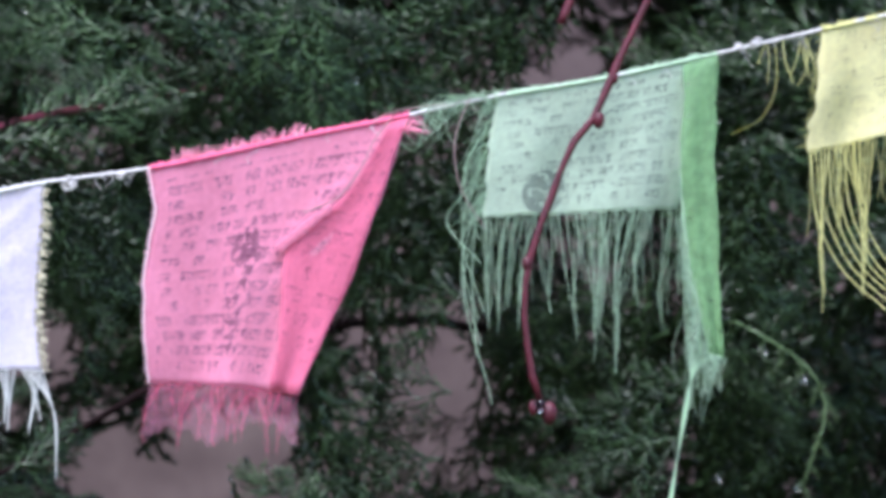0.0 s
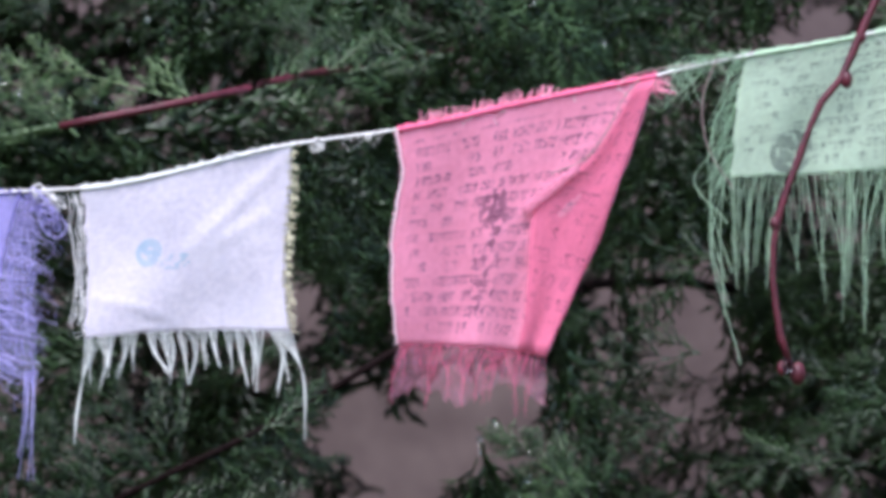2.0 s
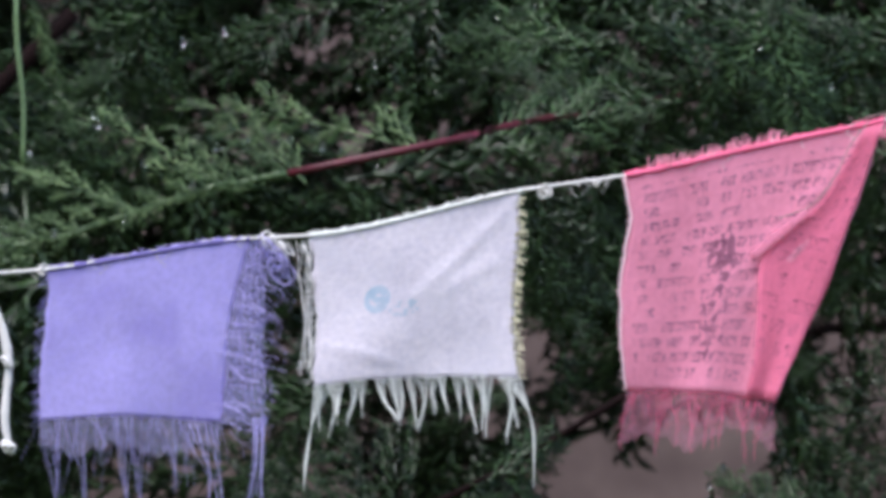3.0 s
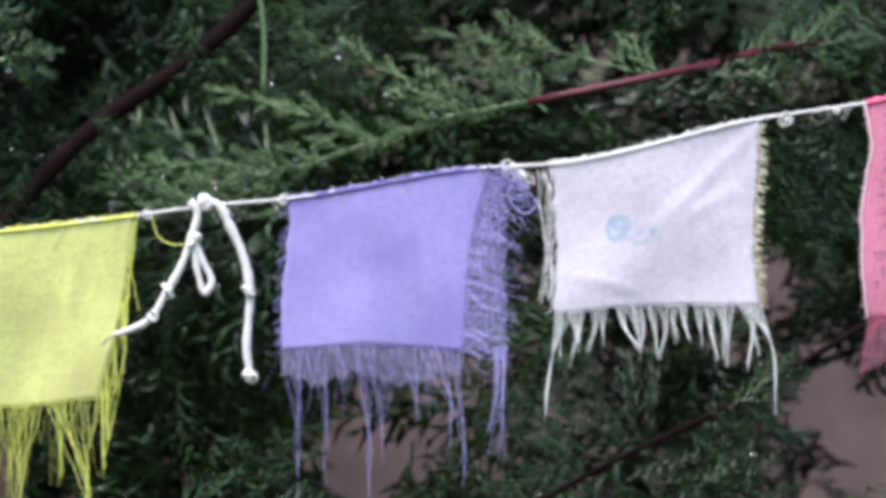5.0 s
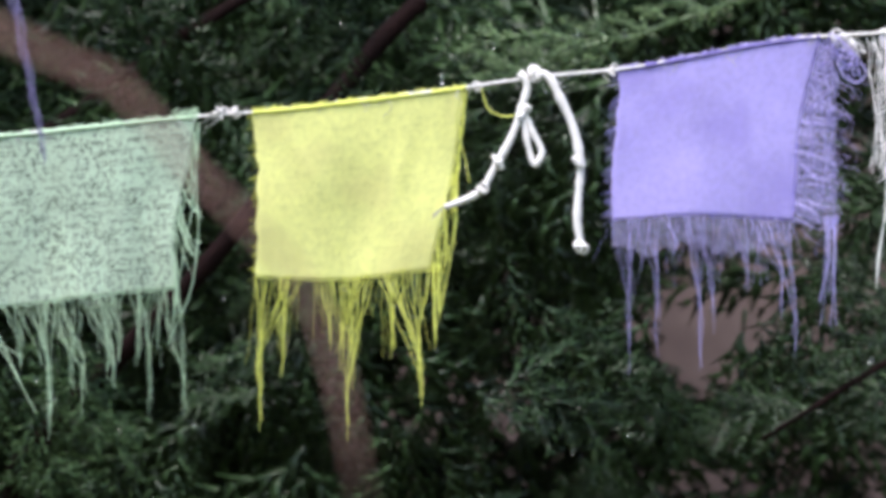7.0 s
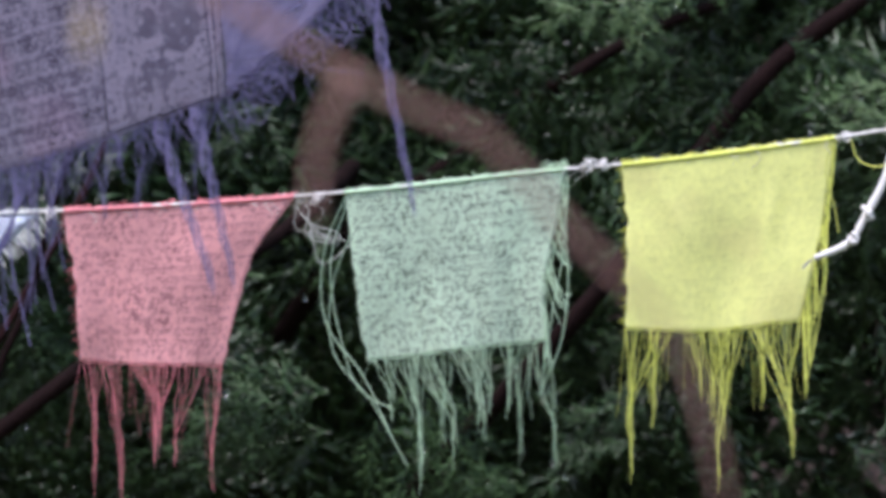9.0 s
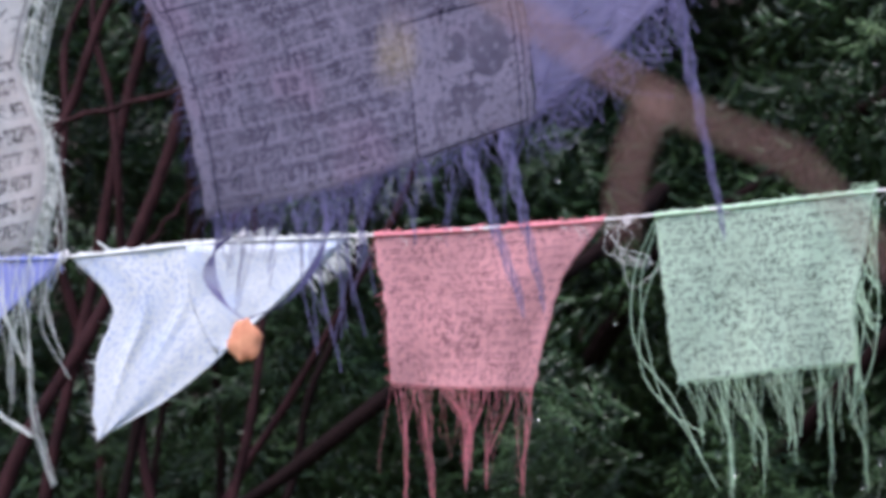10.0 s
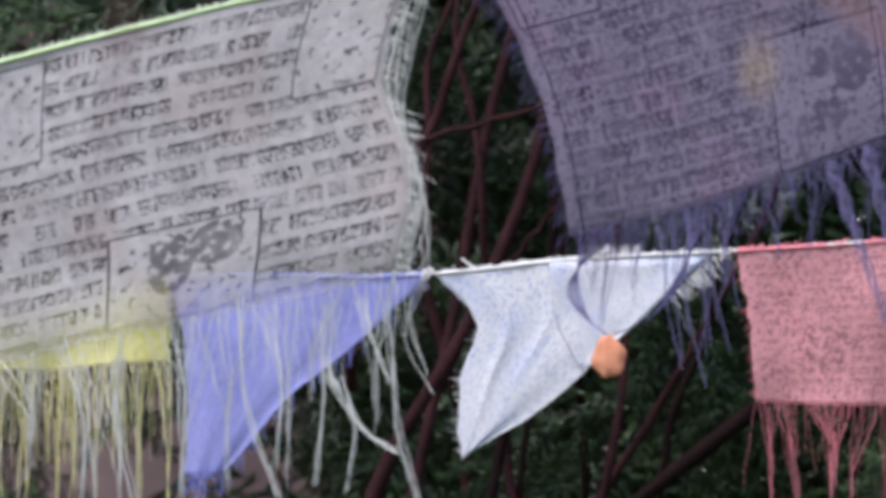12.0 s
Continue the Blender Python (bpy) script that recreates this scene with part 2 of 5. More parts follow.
# ---- flags ----
def patch(top, bottom, left, right, y, nu=40, nv=32, ripple=0.006, waves=2.0, seed=0, belly=0.0, creases=()):
    """A cloth between four edges, hanging in the plane y, with soft folds and sharper creases (u, v to u, v, height, width). Returns vertices, faces and the grid."""
    rng = np.random.default_rng(seed)
    t, b = spline(top, nu + 1), spline(bottom, nu + 1)
    l, r = spline(left, nv + 1), spline(right, nv + 1)
    u, v = np.meshgrid(np.linspace(0, 1, nu + 1), np.linspace(0, 1, nv + 1))
    U, V = u[..., None], v[..., None]
    p = ((1 - V) * t[None] + V * b[None] + (1 - U) * l[:, None] + U * r[:, None]
         - ((1 - U) * (1 - V) * t[0] + U * (1 - V) * t[-1] + (1 - U) * V * b[0] + U * V * b[-1]))
    ph = rng.random(4) * 6.28
    dy = ripple * (0.15 + v) * (np.sin(u * 6.28 * waves + ph[0] + v * 1.5) + 0.5 * np.sin(u * 6.28 * waves * 2.3 + ph[1] - v * 2)
                                + 0.35 * np.sin(v * 8 + u * 5 + ph[2])) - belly * np.sin(v * 3.14)
    for u0, v0, u1, v1, high, wide in creases:
        du, dv = u1 - u0, v1 - v0
        f = np.clip(((u - u0) * du + (v - v0) * dv) / (du * du + dv * dv), 0, 1)
        dist = np.hypot(u - u0 - f * du, v - v0 - f * dv)
        dy -= high * np.exp(-(dist / wide) ** 2) * np.sin(np.clip(f, 0.08, 0.92) * 3.14) ** 0.5
    wob = 0.0008 * np.sin(np.arange(nu + 1) * 2.1 + ph[3])
    p[-1, :, 1] += wob + 0.0006 * rng.standard_normal(nu + 1)
    for col, sign in ((0, 1), (-1, -1)):
        rag = np.convolve(rng.normal(0, 0.0016, nv + 1), [0.3, 0.5, 0.3], "same")
        rag[0] = 0
        p[:, col, 0] += rag
    verts = np.stack([p[..., 0], np.full_like(u, y) + dy, p[..., 1]], -1)
    w = nu + 1
    faces = [(j * w + i, (j + 1) * w + i, (j + 1) * w + i + 1, j * w + i + 1) for j in range(nv) for i in range(nu)]
    return verts, faces, np.stack([u, 1 - v], -1)


def cloth_part(name, made, mat, parent, label=""):
    """A cloth of two faces half a millimetre apart, closed by a flat rim."""
    verts, faces, uv = made
    rows, cols = verts.shape[:2]
    front = verts.reshape(-1, 3)
    n = len(front)
    ring = list(range(cols)) + [r * cols + cols - 1 for r in range(1, rows)] + [(rows - 1) * cols + k for k in range(cols - 2, -1, -1)] + [r * cols for r in range(rows - 2, 0, -1)]
    rim = [(p, q, q + n, p + n) for p, q in zip(ring, ring[1:] + ring[:1])]
    back = [tuple(k + n for k in f[::-1]) for f in faces]
    ob = part(name, (np.concatenate([front, front + np.array([0, 0.0005, 0])]), faces + back + rim), mat, parent, label)
    layer = ob.data.uv_layers.new(name="UVMap")
    flat = np.concatenate([uv.reshape(-1, 2)] * 2)
    idx = np.empty(len(ob.data.loops), int)
    ob.data.loops.foreach_get("vertex_index", idx)
    layer.data.foreach_set("uv", flat[idx].ravel().tolist())
    ob.data.polygons.foreach_set("use_smooth", [True] * (2 * len(faces)) + [False] * len(rim))
    return ob


def along(edge, s):
    """The point at share s of an edge, a row of points."""
    f = s * (len(edge) - 1)
    i = int(min(max(math.floor(f), 0), len(edge) - 2))
    return edge[i] + (edge[i + 1] - edge[i]) * (f - i)


def fringe(edge, seed, clumps, length, vary=0.25, pull=0.018, strands=5, r=0.0007, loose=0.5, lean=0.0, span=(0.02, 0.98), reach=0.55):
    """Unravelled warp below a torn edge: strands that draw together into points, with single hairs between."""
    rng = np.random.default_rng(seed)
    t = Tubes()
    a, b = span
    for c in range(clumps):
        uc = a + (b - a) * (c + 0.5 + rng.uniform(-0.48, 0.48)) / clumps
        half = (b - a) / clumps * rng.uniform(0.55, 1.0)
        ln = length * (1 + rng.uniform(-1.6, 1.0) * vary)
        foot = along(edge, uc) + np.array([lean * ln + rng.normal(0, pull * 0.6), rng.normal(0, 0.006), -ln])
        meet = min(0.98, reach * rng.uniform(1.0, 1.6))
        for s in range(strands):
            u0 = np.clip(uc + half * (2 * (s + rng.uniform(0.2, 0.8)) / strands - 1), 0.0, 1.0)
            p0 = along(edge, u0) + np.array([0, -0.0006, 0.003])
            w = np.linspace(0, 1, 9)
            pts = p0[None] + (foot - p0)[None] * w[:, None]
            draw = np.clip(w / meet, 0, 1) ** rng.uniform(0.9, 1.3)
            pts[:, 0] = p0[0] + (foot[0] - p0[0]) * draw + rng.normal(0, 0.0009, 9) * (w > 0)
            pts[:, 0] += math.sin(s + c) * 0.0022 * np.sin(w * rng.uniform(3, 7))
            pts[:, 1] += rng.normal(0, 0.0012, 9) * (w > 0)
            end = rng.uniform(0.72, 1.0)
            pts[:, 2] = p0[2] + (foot[2] - p0[2]) * w * (end if s else 1.0)
            t.add(pts, r * rng.uniform(0.8, 1.3), r * 0.6, 3)
        for s in range(int(strands * loose)):
            p0 = along(edge, np.clip(uc + rng.uniform(-1, 1) * half * 1.2, 0, 1))
            ln2 = length * rng.uniform(0.25, 0.7)
            w = np.linspace(0, 1, 6)
            pts = p0 + np.stack([rng.normal(0, 0.008) * w + rng.normal(0, 0.0008, 6), rng.normal(0, 0.004) * w, -ln2 * w], 1)
            t.add(pts, r * 0.6, r * 0.4, 3)
    return t


def hairs(tubes, edge, seed, count, length, way, droop=0.6, r=0.0004, span=(0, 1), curl=0.0):
    """Short broken weft standing out of a side edge; way is -1 or 1 along x, or (x, z)."""
    rng = np.random.default_rng(seed)
    dx, dz = (way, 0.0) if not isinstance(way, tuple) else way
    for k in range(count):
        p0 = along(edge, rng.uniform(*span))
        ln = length * rng.uniform(0.35, 1.25)
        w = np.linspace(0, 1, 6)
        pts = p0 + np.stack([dx * ln * w + rng.normal(0, 0.1) * ln * w + curl * ln * np.sin(w * 5 + k), rng.normal(0, 0.25) * ln * w,
                             dz * ln * w - droop * ln * w ** 2 * rng.uniform(0.3, 1.5)], 1)
        tubes.add(pts, r, r * 0.6, 3)


def loose_weave(tubes, inner, outer, seed, lines, cross, r=0.0005):
    """A strip whose weave has come apart: wandering warp with sagging weft between."""
    rng = np.random.default_rng(seed)
    for k in range(lines):
        f = (k + rng.uniform(0.2, 0.8)) / lines
        s = np.linspace(rng.uniform(0, 0.08), rng.uniform(0.85, 1.0), 14)
        a = np.array([along(inner, x) for x in s])
        b = np.array([along(outer, x) for x in s])
        pts = a + (b - a) * np.clip(f + 0.12 * np.sin(s * rng.uniform(5, 12) + k)[:, None], 0, 1.1)
        pts[:, 1] += rng.normal(0, 0.0015, 14)
        tubes.add(pts, r, r, 3)
    for k in range(cross):
        s = rng.uniform(0.02, 0.97)
        a, b = along(inner, s), along(outer, min(1, s + rng.uniform(-0.02, 0.08)))
        w = np.linspace(0, rng.uniform(0.4, 1.1), 7)
        pts = a + (b - a) * w[:, None]
        pts[:, 2] -= rng.uniform(0.0, 0.012) * np.sin(w * 3.1)
        pts[:, 1] += rng.normal(0, 0.001, 7)
        tubes.add(pts, r * 0.8, r * 0.6, 3)


def hem_part(edge, mat, parent, r, seed, label=""):
    """The rolled top of a flag, sewn round the cord."""
    rng = np.random.default_rng(seed)
    t = Tubes().add(spline(edge + np.array([0, 0, 0.0006]), 40), r, r * 0.9, 7, 0.22, rng)
    return smooth(part("hem", t.data(), mat, parent, label))


def flag(name, label, y, top, bottom, left, right, mat, yarn, seed, hem_r=0.0026, hem_mat=None, **shape):
    """The cloth and hem of a flag; returns the thing and its top, bottom, left and right edges in space."""
    if y == 6.0:
        top = [(x, float(np.interp(x, CORD[:, 0], CORD[:, 2])) - 0.001) for x, z in spline(top, 9)]
        left, right = [top[0]] + left[1:], [top[-1]] + right[1:]
    made = patch(top, bottom, left, right, y, seed=seed, **shape)
    root = tagged(new(name), label, "prayer flag", "prayer flags on a string")
    grid = made[0]
    root.location = tuple(float(c) for c in grid[0, grid.shape[1] // 2])
    off = np.array(root.location)
    local = (grid - off, made[1], made[2])
    cloth_part("cloth", local, mat, root)
    g = local[0]
    hem = hem_part(g[0], hem_mat or yarn, root, hem_r, seed)
    nap = Tubes()
    hairs(nap, g[0] + np.array([0, 0, hem_r]), seed + 100, 70, 0.007, (0.2, 0.7), 0.5, 0.00045, curl=0.4)
    yarn_part("nap", nap, yarn, hem)
    return root, g[0], g[-1], g[:, 0], g[:, -1], off


def gauze_hem(edge, drops, mat, parent):
    """A thin band of half-unravelled weave below a flag's lower edge; drops are steps from it, left to right."""
    n = len(edge)
    low = spline(np.array([(x, 0.0, z) for x, z in drops]), n)
    low[:, 2] += np.random.default_rng(n).normal(0, 0.0025, n)
    f = np.linspace(0, 1, 9)[:, None, None]
    verts = edge[None] + f * low[None] + np.array([0, 0, -0.0004])
    faces = [(j * n + i, (j + 1) * n + i, (j + 1) * n + i + 1, j * n + i + 1) for j in range(8) for i in range(n - 1)]
    u, v = np.meshgrid(np.linspace(0, 1, n), np.linspace(1, 0, 9))
    cloth_part("gauze_hem", (verts, faces, np.stack([u, v], -1)), mat, parent, "thin half-unravelled weave")


def gauze_side(inner, outer, mat, parent):
    """The same along a side, between its edge and the outermost threads."""
    n = len(inner)
    out = spline(outer, n)
    f = np.linspace(0, 1, 9)[None, :, None]
    verts = inner[:, None] + f * (out - inner)[:, None] + np.array([0, 0.0004, 0]) * np.sin(np.arange(n))[:, None, None]
    faces = [(j * 9 + i, (j + 1) * 9 + i, (j + 1) * 9 + i + 1, j * 9 + i + 1) for j in range(n - 1) for i in range(8)]
    u, v = np.meshgrid(np.linspace(0, 1, 9), np.linspace(1, 0, n))
    cloth_part("gauze_side", (verts, faces, np.stack([u, v], -1)), mat, parent, "thin half-unravelled weave")


def yarn_part(name, tubes, mat, parent, label=""):
    return tagged(part(name, tubes.data(), mat, parent, label), kind="stuff")


# ---- ground and the wall behind ----
def plane_grid(name, x0, x1, y0, y1, n, rough, mat, seed):
    rng = np.random.default_rng(seed)
    xs, ys = np.linspace(x0, x1, n), np.linspace(y0, y1, n)
    verts = [(x, y, rough * rng.uniform(-1, 1)) for y in ys for x in xs]
    faces = [(j * n + i, j * n + i + 1, (j + 1) * n + i + 1, (j + 1) * n + i) for j in range(n - 1) for i in range(n - 1)]
    return smooth(part(name, (verts, faces), mat))


tagged(plane_grid("ground", -400, 400, -400, 400, 120, 0.02, ground_mat, 3), "damp dark garden soil with short grass", "ground", kind="structure")


def box(x0, x1, y0, y1, z0, z1, bevel=0.01):
    bm = bmesh.new()
    bmesh.ops.create_cube(bm, size=1)
    for v in bm.verts:
        v.co = ((x0 + x1) / 2 + v.co.x * (x1 - x0), (y0 + y1) / 2 + v.co.y * (y1 - y0), (z0 + z1) / 2 + v.co.z * (z1 - z0))
    bmesh.ops.bevel(bm, geom=bm.edges[:], offset=bevel, segments=2, affect="EDGES")
    return bm


tagged(part("wall_north", box(-9, 9, 11.0, 11.3, -0.1, 5.0), wall_mat), "weathered pinkish grey rendered house wall", "wall", kind="structure")


# ---- conifers: flat feathered sprays of scale leaves on drooping boughs ----
def feather(rng, fine=True):
    """Cones of one flat spray, a unit long, lying along x in the xy plane. Rows of start, end and radius."""
    out, n = [], 12
    sag = rng.uniform(-0.10, 0.16)
    axis = lambda s: np.array([s, sag * s * s, -0.10 * s * s])
    for k in range(5):
        out.append((axis(k / 5), axis((k + 1.6) / 5 if k < 4 else 1.0), 0.019 - 0.002 * k))
    for k in range(1, n):
        s = k / n
        if rng.random() < 0.10:
            continue
        side = 1 if k % 2 else -1
        ln = (0.46 * (1 - s) ** 0.75 * min(1, 0.45 + 2.4 * s) + 0.07) * rng.uniform(0.7, 1.25)
        ang = math.radians(rng.uniform(20, 42)) * side
        p = axis(s)
        q = p + np.array([math.cos(ang), math.sin(ang), rng.uniform(-0.22, 0.08)]) * ln
        out.append((p, q, 0.026))
        m = int(ln / (0.105 if fine else 0.15))
        for j in range(1, m + 1):
            f = j / (m + 1)
            a2 = ang + math.radians(rng.uniform(24, 44)) * (1 if j % 2 else -1)
            l2 = (0.22 * (1 - f) + 0.07) * rng.uniform(0.6, 1.2) * (0.6 + ln)
            st = p + (q - p) * f
            out.append((st, st + np.array([math.cos(a2), math.sin(a2), rng.uniform(-0.2, 0.1)]) * l2, 0.026 if fine else 0.034))
    return out


def cones_mesh(rows):
    """Three-sided cones as arrays: 4 points a row."""
    a = np.array([r[0] for r in rows])
    b = np.array([r[1] for r in rows])
    r = np.array([r[2] for r in rows])[:, None]
    t = (b - a) / (np.linalg.norm(b - a, axis=1)[:, None] + 1e-9)
    n1 = np.cross(t, [0.0, 0.0, 1.0])
    n1 /= np.linalg.norm(n1, axis=1)[:, None] + 1e-9
    n2 = np.cross(t, n1)
    return np.stack([a + n1 * r, a - n1 * r * 0.5 + n2 * r * 0.7, a - n1 * r * 0.5 - n2 * r * 0.7, b], 1).reshape(-1, 3)


def bulk_mesh(name, verts, mat, parent):
    """Joins many cones into one mesh quickly."""
    v = np.concatenate(verts).astype(np.float32)
    n = len(v) // 4
    base = (np.arange(n) * 4)[:, None]
    tri = (base[:, :, None] + np.array([[0, 1, 3], [1, 2, 3], [2, 0, 3]])[None]).reshape(-1)
    mesh = bpy.data.meshes.new(name)
    mesh.vertices.add(len(v))
    mesh.vertices.foreach_set("co", v.ravel())
    mesh.loops.add(len(tri))
    mesh.loops.foreach_set("vertex_index", tri.astype(np.int32))
    mesh.polygons.add(n * 3)
    mesh.polygons.foreach_set("loop_start", (np.arange(n * 3) * 3).astype(np.int32))
    mesh.update(calc_edges=True)
    mesh.materials.append(mat)
    ob = new(name, mesh)
    ob.parent = parent
    return tagged(ob, kind="stuff")


rng = np.random.default_rng(11)
FINE = [cones_mesh(feather(rng)) for _ in range(12)]
PLAIN = [cones_mesh(feather(rng, False)) for _ in range(6)]


def put_spray(store, at, way, normal, size, pool=FINE):
    """One spray from a point along a direction, flat across a normal."""
    d = np.array(way, float)
    d /= np.linalg.norm(d)
    side = np.cross(normal, d)
    side /= np.linalg.norm(side) + 1e-9
    frame3 = np.stack([d, side, np.cross(d, side)], 1)
    store.append((pool[int(rng.integers(len(pool)))] * size) @ frame3.T + np.array(at))


def frond(store, line, count, size, normal, pool=FINE, shy=True, spread=(26, 52), taper=0.55):
    """A bough: sprays set by turns on both sides of an axis, all in about one plane, shorter towards the tip."""
    normal = np.array(normal, float) / np.linalg.norm(normal)
    pts = spline(line, count + 2)
    rows = [(pts[k], pts[k + 1] + (pts[k + 1] - pts[k]) * 0.4, 0.0026 * (1 - 0.6 * k / count)) for k in range(count + 1)]
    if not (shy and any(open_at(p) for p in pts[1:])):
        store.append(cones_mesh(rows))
    for k in range(count + 1):
        t = pts[k + 1] - pts[k]
        t /= np.linalg.norm(t) + 1e-9
        side = np.cross(normal, t)
        a = math.radians(rng.uniform(*spread)) * (1 if k % 2 else -1)
        if k == count:
            a *= 0.1
        way = t * math.cos(a) + side * math.sin(a) + rng.normal(0, 0.10, 3) + np.array([0, 0, -0.10])
        ln = size * (1.15 - taper * k / count) * rng.uniform(0.7, 1.25)
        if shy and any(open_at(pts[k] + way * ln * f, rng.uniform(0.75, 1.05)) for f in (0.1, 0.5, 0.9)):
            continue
        put_spray(store, pts[k], way, normal + rng.normal(0, 0.22, 3), ln, pool)


# gaps cut to the wall as cones from the camera's eye: x, z, half width, half height at 7.5 m
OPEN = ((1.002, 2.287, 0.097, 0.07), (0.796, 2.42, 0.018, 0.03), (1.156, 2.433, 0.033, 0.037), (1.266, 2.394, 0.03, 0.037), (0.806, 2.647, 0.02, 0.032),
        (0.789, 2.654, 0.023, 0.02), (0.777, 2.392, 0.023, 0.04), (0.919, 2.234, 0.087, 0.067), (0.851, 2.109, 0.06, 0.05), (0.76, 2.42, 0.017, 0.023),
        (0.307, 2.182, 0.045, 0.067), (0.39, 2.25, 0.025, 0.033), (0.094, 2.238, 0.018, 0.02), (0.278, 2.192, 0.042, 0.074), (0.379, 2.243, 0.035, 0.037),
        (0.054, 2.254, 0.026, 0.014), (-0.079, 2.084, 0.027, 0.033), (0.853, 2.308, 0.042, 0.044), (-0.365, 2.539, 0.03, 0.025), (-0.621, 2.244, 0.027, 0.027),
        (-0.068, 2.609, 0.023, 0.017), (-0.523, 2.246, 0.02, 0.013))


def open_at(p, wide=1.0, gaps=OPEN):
    # brings the point to 7.5 m along its line from the camera
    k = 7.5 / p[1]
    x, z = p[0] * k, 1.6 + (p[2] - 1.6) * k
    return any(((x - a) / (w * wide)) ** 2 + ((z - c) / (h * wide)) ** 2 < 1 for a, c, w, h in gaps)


def conifer(name, x, y, height, label, seed):
    root = tagged(new(name), label, "conifer", "garden conifers", "")
    root.location = (x, y, 0)
    tube_part("trunk", [(0, 0.6, -0.1), (0.05, 0.62, height * 0.4), (-0.03, 0.5, height * 0.75), (0, 0.4, height)], 0.11, 0.02, bark_mat, root, "", 10, 30, 0.08, seed)
    return root


def shift(store, root):
    off = np.array(root.location)
    return [v - off for v in store]


east = conifer("conifer", 1.95, 8.6, 5.2, "dark green wet cypress with drooping flat sprays", 2)
west = conifer("conifer", -0.75, 8.5, 5.6, "dark green cypress with sparse lower limbs", 4)

crown_e, crown_w = [], []


def side_of(x):
    return crown_e if x > 0.25 else crown_w


def hanging(p, length, lean, down):
    """The axis of a bough that leaves p sideways and droops."""
    p = np.array(p)
    return [p, p + length * np.array([lean * 0.5, -0.15, -0.3 * down]), p + length * np.array([lean, -0.2, -down])]


# outer boughs of the crowns, left out of a few dark hollows fitted to the camera's view
HOLLOW = ((0.075, 2.158, 0.11, 0.085), (1.377, 2.248, 0.09, 0.06), (-0.36, 2.106, 0.08, 0.06))
for k in range(165):
    yy = rng.uniform(7.3, 8.2)
    p = (rng.uniform(-0.26, 0.29) * yy, yy, 1.6 + rng.uniform(0.04, 0.22) * yy)
    if open_at((p[0], yy, p[2] - 0.08), 1.0, HOLLOW):
        continue
    lean = rng.normal(-0.35 if p[0] > 0.2 else 0.25, 0.55)
    frond(side_of(p[0]), hanging(p, rng.uniform(0.22, 0.4), lean, rng.uniform(0.1, 0.9)), int(rng.integers(9, 13)), rng.uniform(0.13, 0.21),
          (rng.normal(0, 0.45), -1, rng.normal(0.35, 0.4)))
# the shaded inside of the crowns
for k in range(620):
    yy = rng.uniform(8.4, 10.0)
    p = (rng.uniform(-0.30, 0.33) * yy, yy, 1.6 + rng.uniform(-0.01, 0.25) * yy)
    frond(side_of(p[0]), hanging(p, rng.uniform(0.3, 0.5), rng.normal(0, 0.7), rng.uniform(0.0, 0.9)), 10, rng.uniform(0.14, 0.24),
          (rng.normal(0, 0.5), -1, rng.normal(0.3, 0.5)), PLAIN)
for k in range(260):
    yy = rng.uniform(8.2, 9.4)
    p = (rng.uniform(-0.16, 0.02) * yy, yy, 1.6 + rng.uniform(0.05, 0.2) * yy)
    frond(crown_w, hanging(p, rng.uniform(0.3, 0.5), rng.normal(0, 0.7), rng.uniform(0.0, 0.9)), 10, rng.uniform(0.14, 0.22),
          (rng.normal(0, 0.5), -1, rng.normal(0.3, 0.5)), PLAIN)
# dense roof of boughs over the stretch that the flags hang before, unseen, added to shade the crowns
for k in range(520):
    p = (rng.uniform(-2.6, 2.9), rng.uniform(7.7, 10.2), rng.uniform(3.25, 4.3))
    frond(side_of(p[0]), hanging(p, rng.uniform(0.4, 0.6), rng.normal(0, 0.7), rng.uniform(0.0, 0.4)), 9, rng.uniform(0.22, 0.34), (rng.normal(0, 0.3), -0.3, 1), PLAIN, False)
# the rest of the crowns, above, below and around
for k in range(620):
    a = rng.uniform(0, 6.28)
    z = rng.uniform(0.5, 5.0)
    cx, cy, hh = (1.6, 8.7, 5.2) if k % 2 else (-0.8, 8.6, 5.6)
    rad = 1.6 * (1.05 - z / hh) ** 0.6 * rng.uniform(0.25, 1.0)
    p = (cx + math.cos(a) * rad * 1.25, cy + math.sin(a) * rad * 0.8, z)
    if p[1] < 7.7 and 1.9 < z < 2.95:
        continue
    frond(crown_e if k % 2 else crown_w, hanging(p, rng.uniform(0.35, 0.6), math.cos(a), rng.uniform(0.2, 0.8)), 10, rng.uniform(0.15, 0.26),
          (math.cos(a) * 0.5, math.sin(a) - 0.3, 0.6), PLAIN)
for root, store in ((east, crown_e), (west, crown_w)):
    bulk_mesh("crown", shift(store, root), shaded_needle_mat, root)

# limbs that show between the sprays
def limb(name, pts, r0, r1, root, mat=bark_mat, label="", seed=5):
    off = np.array(root.location)
    lr = np.random.default_rng(seed)
    line = spline(np.array(pts) - off, 14)
    line[1:-1] += lr.normal(0, min(0.008, r0 * 0.5), (12, 3))
    return tube_part(name, line, r0, r1, mat, root, label, 9, 48, 0.14, seed)


